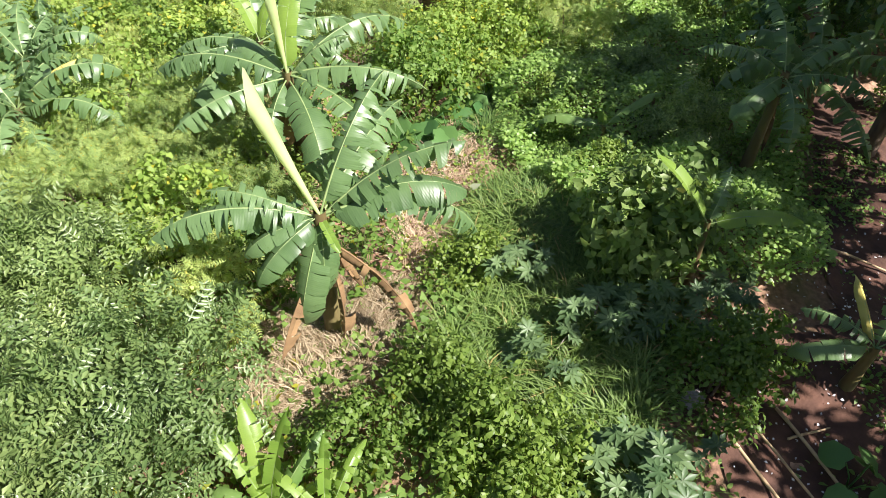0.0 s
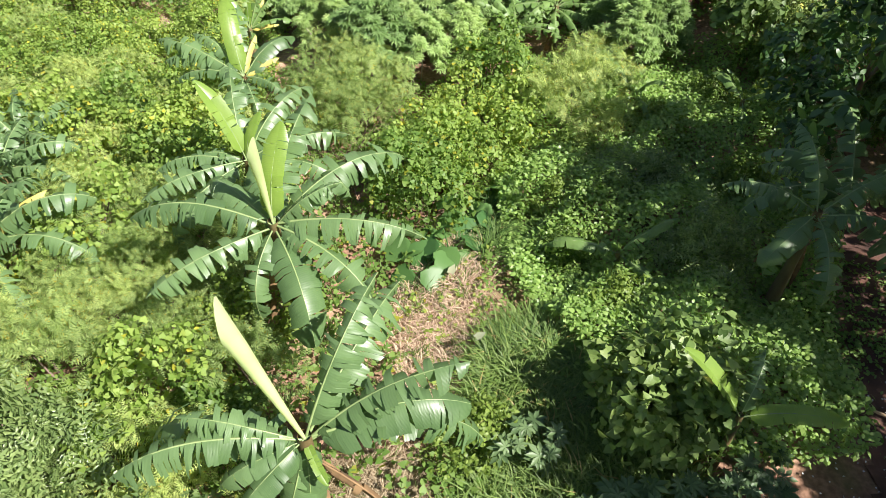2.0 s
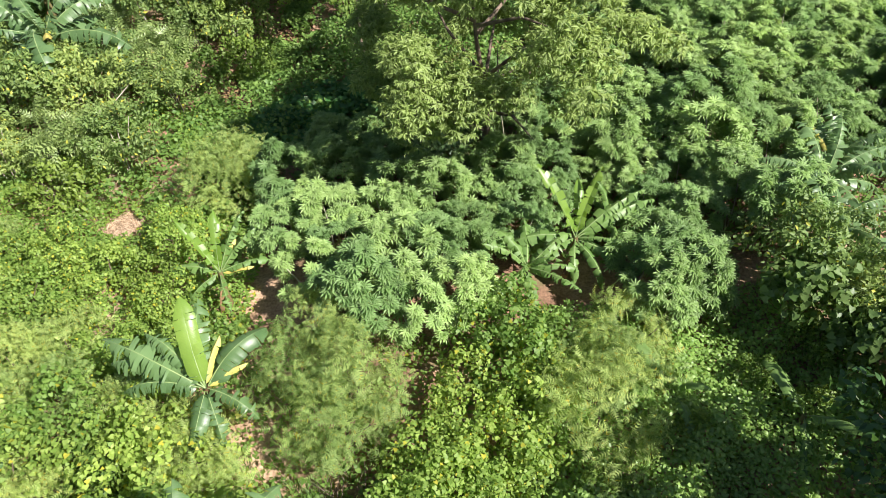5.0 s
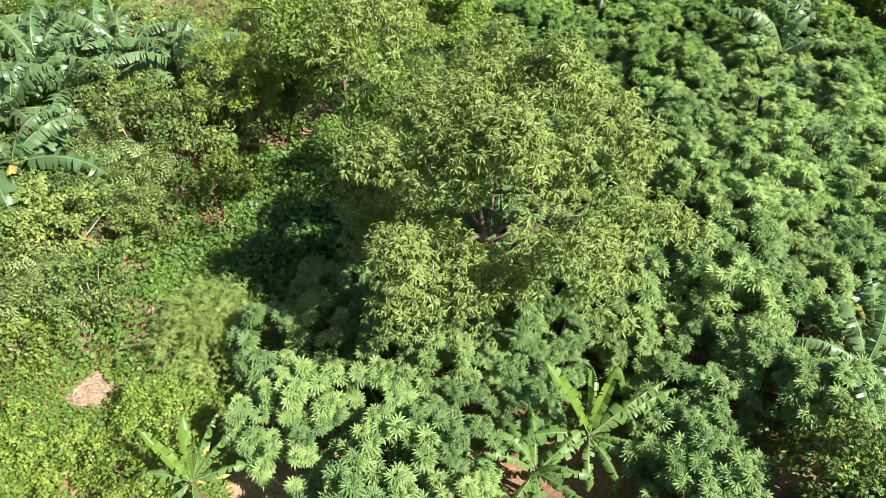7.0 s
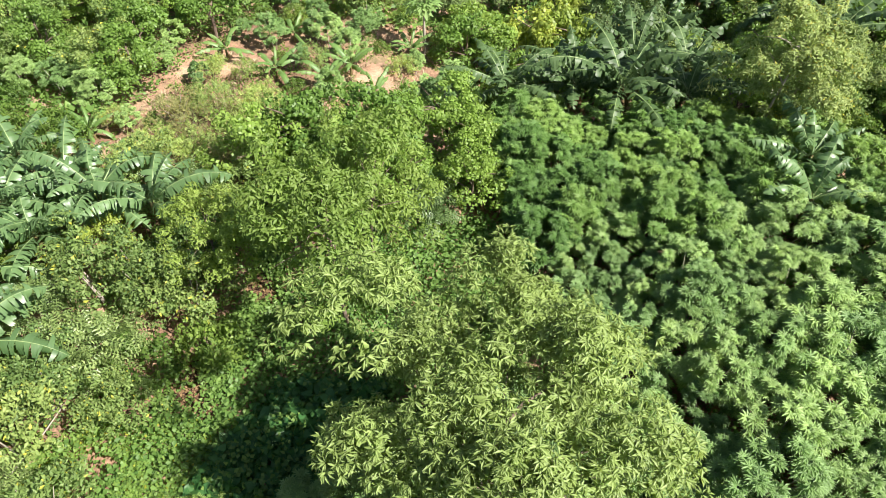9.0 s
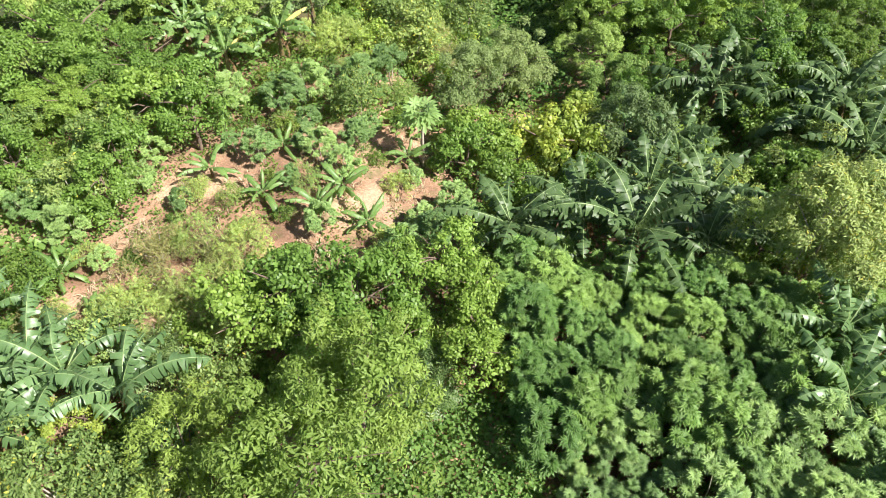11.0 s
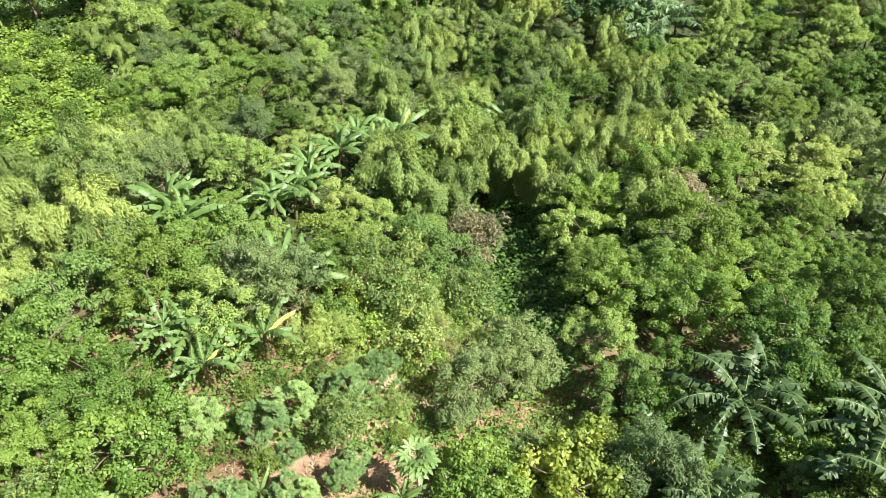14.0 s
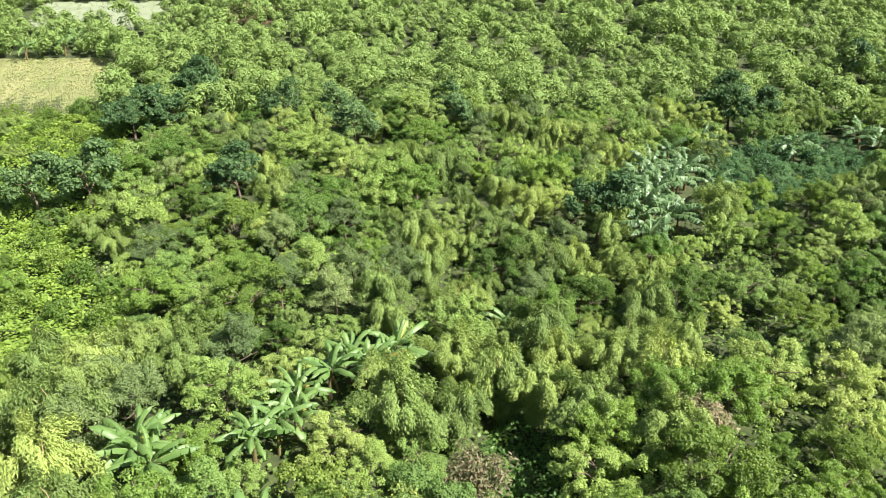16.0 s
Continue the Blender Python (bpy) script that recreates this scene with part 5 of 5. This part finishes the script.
MID_WOODS = [(-30, 47), (-15.5, 46.2), (-12.6, 49.6), (-9.4, 53.5), (-6, 57), (-1.4, 57.6), (5.4, 59), (8, 52.5), (12, 54.5), (24, 54), (36, 60), (50, 82), (60, 106), (20, 103), (-6, 106), (-34, 104), (-42, 84)]
SLOPE_NEAR = [(-60, 84), (-46, 80), (-33, 79), (-26, 84), (-26, 90), (-30, 96), (-36, 101), (-60, 108)]
GULLY = [(2.8, 56), (7.4, 56), (8.4, 74), (4.8, 80), (2.6, 74)]
OPEN = [(-6.6, 56), (0.6, 55.6), (2.4, 59), (1.2, 63.5), (-4.6, 64), (-6.4, 60)]
for x, y, a, u in scatter(20, OPEN, 1.15, 0.3):
    (HERB_BUSH if u < 0.4 else VINE_MOUND if u < 0.6 else FEATHER_BUSH if u < 0.8 else DRY_BUSH if u < 0.88 else SMALL_LEAF).put(x, y, a, 1.1 + 0.5 * u)
for x, y, a, u in scatter(9, MID_WOODS, 3.35, 0.8, (GULLY, SLOPE_NEAR, OPEN)):
    plume = (-6 < x < 20 and 70 < y < 104) or (x < -18 and y < 84)
    if plume and u < 0.75:
        PLUME.put(x, y, a, 0.72 + 0.6 * u)
    elif y < 68:
        FOREST_NEAR.put(x, y, a, 0.6 + 0.55 * u ** 1.4)
    elif u > 0.93:
        GREY.put(x, y, a, 1.3)
    else:
        FOREST.put(x, y, a, 0.5 + 0.62 * u ** 1.3)

MEADOW = [(-92, 157), (-76, 157), (-62, 161), (-60, 172), (-66, 184), (-74, 193), (-104, 193)]
SLOPE_L = [(-60, 84), (-46, 80), (-33, 79), (-26, 84), (-26, 90), (-30, 96), (-36, 101), (-42, 112), (-45, 134), (-52, 148), (-60, 160), (-76, 157), (-88, 157), (-84, 110)]

PALE_FIELD = [(-104, 214), (-70, 214), (-72, 240), (-110, 240)]
DARK_PLOT = [(-58, 218), (-43, 218), (-43, 238), (-58, 238)]
FAR_PLOT = [(31, 112), (56, 117), (68, 134), (54, 140), (38, 131)]
FAR_CASSAVA = Kind([shrub(330 + i, "far_cassava", "dark green cassava plants of a far plot", "cassava plant", "far cassava plot", 1.2, 1.1, 1.1, 40, 30, 0.36, 0.2, 0.6, FOLD, L_FARPLOT, 0.2) for i in range(2)])
for x, y, a, u in scatter(13, FAR_PLOT, 1.9, 0.3):
    FAR_CASSAVA.put(x, y, a, 0.85 + 0.5 * u)


def far_woods(name, label, seed, outline, gap, holes):
    """Woods too far off to tell the crowns apart: mounds of leaves, one mesh."""
    rng = np.random.default_rng(seed)
    pos, out, size = [], [], []
    spots = scatter(seed, outline, gap, 0.6, holes, 2600)
    for x, y, a, u in spots:
        mounds, n = (8, 30) if y < 62 else (18, 70) if y < 150 else (19, 96) if y < 190 else (16, 66)
        r = 1.8 + 2.8 * u * u
        c = unit(rng.normal(size=(mounds, 3)) + np.array((0, 0, 0.5)))
        c[:, 2] = np.abs(c[:, 2])
        tall = 0.75 + 0.7 * rng.random()
        mid = c * (0.85 * r, 0.85 * r, tall * r) + np.array((x, y, float(ground_z(x, y)) + 0.9 + 2.2 * u * rng.random()))
        d = unit(rng.normal(size=(mounds, n, 3)) + np.array((0, 0, 0.7)))
        pos.append((mid[:, None] + d * 0.34 * r * (0.85 + 0.15 * rng.random((mounds, n, 1)))).reshape(-1, 3))
        out.append(d.reshape(-1, 3))
        size.append(np.full(mounds * n, (0.4 if y < 62 else 0.30 if y < 150 else 0.25 if y < 190 else 0.32) * (0.7 + 0.2 * r)))
        way = unit(rng.normal(size=(mounds, 8, 3)) * (1, 1, 0.6))
        pos.append((mid[:, None] - way * 0.14 * r).reshape(-1, 3))
        out.append(way.reshape(-1, 3) * 3)
        size.append(np.full(mounds * 8, 0.28 * r))
    pos, out, size = np.concatenate(pos), np.concatenate(out), np.concatenate(size)
    along = np.cross(out, rng.normal(size=out.shape)) + 0.12 * out + np.array((0, 0, -0.25))
    inner = np.linalg.norm(out, axis=1) > 2
    along[inner] = out[inner]
    face = np.where(inner[:, None], np.array((0, 0, 1.0)), out) + np.array((0, 0, 0.35)) + 0.2 * rng.normal(size=out.shape)
    v, f = leafage(pos, along, face, size * rng.uniform(0.75, 1.25, len(size)), 0.75, FOLD)
    return tagged(new(name, mesh_of(name, v, f, [L_FAR])), label, "woods", kind="stuff")


BELT = [(-46, 106), (58, 106), (72, 118), (92, 150), (-56, 150), (-44, 134)]
for x, y, a, u in scatter(17, BELT, 3.9, 1.0, (MEADOW, SLOPE_L, FAR_PLOT)):
    (FAR_DARK if u > 0.97 else GREY if u > 0.9 else PLUME if (int(0.13 * x + 0.07 * y + 40) % 3 == 0) else FOREST).put(x, y, a, 0.65 + 0.75 * u if u < 0.9 else 1.4)
far_woods("far_woods", "dense green woodland covering the far hillside", 10, [(-46, 106), (58, 106), (76, 120), (130, 180), (190, 262), (-200, 262), (-150, 200), (-100, 150)], 4.1, (BELT, MEADOW, SLOPE_L, FAR_PLOT, PALE_FIELD, DARK_PLOT))
bare_patch("bare_soil_3", "dark tilled soil of a far plot", DARK_PLOT, 0.15, 1.0)
far_woods("side_woods", "green woodland beside the overgrown slope", 16, [(-60, -30), (60, -30), (60, 58), (27, 56), (25, 40), (19, 30), (18, 16), (17, -6), (-14, -6), (-16, 20), (-20, 36), (-29, 46), (-60, 60)], 4.4, ())

# ---------------------------------------------------------------- low growth
cover("creeping_vines", "low creeping vines with bright green leaves", "ground cover", 21, [(-12, 1), (0.9, 1), (0.4, 6), (1.0, 12), (3, 17), (-5, 18), (-13, 24)], 36000, 0.085, 0.95, HEART, L_VINE, 0.02, 0.22, (BARE_1, BARE_2, TRACK), mounds=0.25)
cover("herb_layer", "carpet of soft green herbs", "ground cover", 22, [(2.4, 6), (5.2, 6), (8, 14), (8.5, 18), (2, 18), (1.0, 12.4), (1.1, 9.6), (1.9, 8.0)], 66000, 0.088, 0.66, OVATE, L_CARPET, 0.03, 0.32, (), mounds=0.7)
cover("yard_weeds", "scattered weeds on bare dark soil", "ground cover", 23, [(2.4, 1.8), (7, 1.8), (10.5, 12), (7, 12), (4, 6)], 7000, 0.08, 0.6, OVATE, L_HERB, 0.0, 0.12, (), patch=0.9)
cover("slope_herbs", "bright low herbs on the open slope", "ground cover", 24, [(-16, 16), (-4.4, 16), (-5, 27), (-9, 27), (-16, 24)], 52000, 0.08, 0.9, HEART, L_VINE, 0.0, 0.22, (BARE_2, BARE_3), patch=-1.2, mounds=0.2)
cover("shade_herbs", "broad-leaved herbs in the shade of the trees", "ground cover", 25, [(-9, 24.5), (-4, 24.5), (2, 27), (3.5, 34), (-3, 36), (-5, 31), (-8, 27)], 24000, 0.105, 0.9, HEART, L_HERB, 0.02, 0.35, (SHADE_PATH,))
cover("shade_taro", "broad heart-shaped leaves of low plants under the trees", "ground cover", 46, [(-6.4, 24.8), (-3.0, 24.6), (-1.6, 28), (-4.6, 28.2)], 1700, 0.23, 0.95, HEART, L_EAR, 0.1, 0.55, ())
cover("path_weeds", "scattered weeds along the shaded path", "ground cover", 30, SHADE_PATH, 5200, 0.11, 0.8, HEART, L_HERB, 0.03, 0.3, (), patch=-0.5)
cover("leaf_litter", "dead brown leaves on the shaded path", "leaf litter", 49, SHADE_PATH, 2600, 0.13, 0.5, FOLD, DRY_LEAF, 0.02, 0.08, (), 0.2)
cover("undergrowth", "tangled green undergrowth between the plants", "ground cover", 26, [(-18, 24), (18, 17), (22, 56), (-20, 56)], 104000, 0.14, 0.8, FOLD, L_HERB, 0.02, 0.4, (GARDEN, SHADE_PATH, THICKET), mounds=0.4)
cover("thicket_floor", "sparse herbs on red soil under the shrubs", "ground cover", 50, THICKET, 3600, 0.13, 0.8, HEART, L_HERB, 0.02, 0.3, (), patch=0.3)
cover("garden_weeds", "sparse weeds on the red garden soil", "ground cover", 27, GARDEN, 4600, 0.12, 0.6, OVATE, L_BUSH, 0.0, 0.18, (), patch=0.7)
for x, y, a, u in scatter(19, SLOPE_L, 4.6, 1.0):
    (HERB_BUSH if u < 0.7 else FOREST).put(x, y, a, 2.2 + u if u < 0.7 else 0.35 + 0.2 * u)
cover("hillside_creepers", "bright green creepers over the hillside", "ground cover", 28, SLOPE_L, 80000, 0.4, 0.8, FOLD, L_SLOPE, 0.0, 0.5, (), mounds=1.2)
cover("wood_floor", "dark undergrowth on the woodland floor", "ground cover", 29, [(-46, 50), (36, 54), (64, 110), (-60, 110)], 40000, 0.32, 0.8, FOLD, L_HERB, 0.0, 0.7)
cover("gully_growth", "dark leafy growth in the gully", "ground cover", 44, GULLY, 5000, 0.26, 0.8, FOLD, L_HERB, 0.0, 0.7, (), mounds=0.5)
grass("tall_grass", "tall soft green grass along a trodden track", 31, [(-0.3, 3.6), (2.6, 2.6), (3.3, 5), (2.6, 7.4), (1.5, 8.8), (0.6, 8.4)], 1500, 13, 0.50, 0.019, L_GRASS, (), 1.3, -0.9)
grass("track_grass", "loose grass tufts beside a trodden track", 40, [(0.5, 7.8), (2.2, 7.6), (2.0, 10), (1.6, 12.4), (0.8, 12)], 330, 12, 0.48, 0.018, L_GRASS, (), 1.4, -0.5)
cover("grass_herbs", "small herbs among tall grass", "ground cover", 42, [(0.2, 3), (3, 2.6), (3.2, 8), (2.4, 11), (0.7, 11)], 5000, 0.08, 0.6, OVATE, L_HERB, 0.03, 0.35)
cover("track_weeds", "green weeds on the trodden track", "ground cover", 43, TRACK, 1100, 0.08, 0.9, HEART, L_VINE, 0.02, 0.18)
grass("slope_grass", "grass tufts between the shrubs", 32, [(-5, 2), (0.4, 2), (0.4, 11), (-2, 15), (-5, 14)], 620, 14, 0.34, 0.016, L_GRASS, (BARE_1,))
grass("dry_grass", "flattened straw-coloured dry grass round the banana plants", 33, [(-2.5, 3.9), (-1.6, 3.5), (-0.9, 4.6), (-0.2, 5.2), (-0.6, 6.2), (-2.1, 5.7)], 900, 18, 0.26, 0.012, L_STRAW, (), 2.2)
cover("bare_weeds", "small weeds creeping over the dry ground", "ground cover", 48, BARE_1, 700, 0.085, 0.9, HEART, L_VINE, 0.02, 0.2, (), patch=0.4)
grass("track_straw", "pale dry grass on the trodden track", 34, TRACK, 800, 12, 0.26, 0.011, L_STRAW, (), 2.0)
grass("slope_straw", "dry straw on a bare spot of the slope", 38, [(-9.8, 20.8), (-7.8, 20.6), (-7.6, 22.4), (-9.4, 25.8), (-10.2, 24)], 500, 10, 0.24, 0.01, L_STRAW, (), 2.0, 0.2)
grass("litter_straw", "pale straw litter on a bare spot", 39, BARE_2, 260, 14, 0.2, 0.014, L_STRAW, (), 2.2)
grass("garden_stubble", "dry stubble on the garden soil", 35, GARDEN, 420, 8, 0.30, 0.03, L_STRAW, (), 1.6, 0.3)
bare_patch("meadow_turf", "thin pale turf of a far clearing", MEADOW, 0.12, 1.2, MEADOW_TURF, "turf")
bare_patch("field_turf", "pale green turf of a field beyond the woods", PALE_FIELD, 0.15, 1.5, FIELD_TURF, "turf")
grass("meadow", "pale yellow grass of a far clearing", 36, MEADOW, 12000, 4, 0.5, 0.05, L_FIELD)
cover("meadow_herbs", "green patches in the pale grass", "ground cover", 47, MEADOW, 4500, 0.3, 0.6, FOLD, L_SLOPE, 0.0, 0.4)
grass("pale_field", "pale dry field beyond the woods", 37, PALE_FIELD, 5000, 3, 0.4, 0.08, L_PALE)
cover("verge_growth", "rough green growth along the edges of the slope", "ground cover", 45, [(-20, -6), (20, -6), (22, 18), (20, 36), (26, 42), (24, 56), (-30, 50), (-22, 34), (-20, 16)], 22000, 0.34, 0.8, FOLD, L_HERB, 0.0, 0.4, ([(-12, 1.2), (9, 1.2), (12, 16), (17, 22), (18, 38), (14, 50), (-14, 50), (-14, 24)],), mounds=0.4)


# ---------------------------------------------------------------- small things
def pole(a, b, r, label):
    za, zb = float(ground_z(*a)) + r + 0.05, float(ground_z(*b)) + r + 0.05
    p, q = np.array((*a, za)), np.array((*b, zb))
    u = np.linspace(0, 1, 9)[:, None]
    path = p + (q - p) * u + np.array((0, 0, 0.015)) * np.sin(6 * u)
    rad = r * (1.1 - 0.35 * u[:, 0]) * (1 + 0.12 * (np.arange(9) % 2))
    ob = new("bamboo_pole", mesh_of("bamboo_pole", *tube(path, rad, 8), [CANE], smooth=True))
    tagged(ob, label, "pole", "poles on the bare yard")


pole((3.02, 4.3), (3.72, 2.5), 0.024, "long thin cane lying on dark littered soil")
pole((3.5, 4.0), (4.1, 2.5), 0.017, "long thin cane lying on dark littered soil")
pole((3.95, 4.05), (4.5, 2.5), 0.020, "long thin cane lying on dark littered soil")
pole((3.95, 3.65), (4.55, 3.85), 0.014, "short stick lying on dark littered soil")
pole((5.9, 7.0), (6.9, 6.4), 0.018, "dry stick lying on shaded soil")


def stone(x, y, r):
    bm = bmesh.new()
    bmesh.ops.create_icosphere(bm, subdivisions=3, radius=r)
    for v in bm.verts:
        v.co *= 0.8 + 0.45 * noise.noise(v.co * (2.2 / r))
        v.co.z *= 0.7
    me = bpy.data.meshes.new("stone")
    bm.to_mesh(me); bm.free()
    me.materials.append(STONE)
    ob = new("stone", me)
    ob.location = (x, y, float(ground_z(x, y)) + 0.35 * r)
    tagged(ob, "pale rough stone at the edge of the yard", "stone")


stone(2.95, 4.12, 0.17)
cover("litter", "white and grey scraps of litter on dark soil", "litter", 41, [(2.8, 4.4), (3.4, 2.2), (6, 2.2), (7.4, 7.5), (6, 8)], 420, 0.04, 0.7, FOLD, TRASH, 0.04, 0.08, (), 0.2)


def dead_wood(name, label, seed, x, y, n, reach, r, rise):
    rng = np.random.default_rng(seed)
    root = new(name)
    root.location = (x, y, float(ground_z(x, y)))
    for k in range(n):
        a = rng.random() * 6.3
        p = rng.normal(size=3) * (0.3 * reach, 0.3 * reach, 0.05) + np.array((0, 0, 0.08))
        d = np.array((math.cos(a), math.sin(a), rise * rng.random())) * reach * rng.uniform(0.4, 1.0)
        part("branch", mesh_of("branch", *tube([p, p + d * 0.5 + rng.normal(size=3) * 0.06 * reach, p + d], (r, 0.7 * r, 0.25 * r), 5), [BARK], smooth=True), root)
    return tagged(root, label, "dead wood")


dead_wood("brush_pile", "pile of dry brown brushwood between the plants", 1, -1.9, 13.2, 46, 0.9, 0.012, 0.5)
dead_wood("brush_pile", "bare dry twigs of a dead shrub", 2, -10.9, 23.0, 26, 1.0, 0.016, 0.9)
dead_wood("brush_pile", "fallen dry branches under the shrubs", 3, -11.8, 26.8, 12, 1.5, 0.025, 0.25)


def fallen_branch(points, r, label):
    """A pale bare branch lying across the growth."""
    path = np.array([(x, y, float(ground_z(x, y)) + h) for x, y, h in points])
    ob = new("fallen_branch", mesh_of("fallen_branch", *tube(path, np.linspace(r, 0.4 * r, len(path)), 7), [PALE_BARK], smooth=True))
    tagged(ob, label, "branch")


fallen_branch([(-13.4, 27.9, 0.9), (-12.4, 27.6, 0.8), (-11.3, 27.5, 0.85), (-10.6, 27.3, 0.6)], 0.05, "pale bare branch lying across shrubs")
fallen_branch([(-11.4, 22.9, 0.5), (-10.6, 22.3, 0.3), (-9.6, 21.6, 0.1)], 0.045, "pale dry branch lying on the open slope")
fallen_branch([(-10.9, 25.0, 0.7), (-10.3, 25.9, 1.0), (-9.8, 26.9, 1.2)], 0.03, "pale bare branch lying across shrubs")


def loose_leaf(x, y, h, turn, ln, mat, label):
    v, f = leafage(np.array([(0.0, 0.0, 0.0)]), np.array([(math.cos(turn), math.sin(turn), 0.1)]), np.array([(0.1, -0.2, 1.0)]), ln, 0.55, HEART)
    ob = new("loose_leaf", mesh_of("loose_leaf", v, f, [mat]))
    ob.location = (x, y, float(ground_z(x, y)) + h)
    tagged(ob, label, "leaf")


loose_leaf(0.45, 7.95, 0.55, 0.6, 0.2, L_PALE, "pale bleached leaf caught on the grass")
loose_leaf(3.05, 6.35, 1.75, 2.4, 0.14, YELLOW_LEAF, "single yellow leaf in a green shrub")
loose_leaf(0.1, 9.6, 0.3, 1.2, 0.24, L_PALE, "pale bleached leaf lying beside the track")
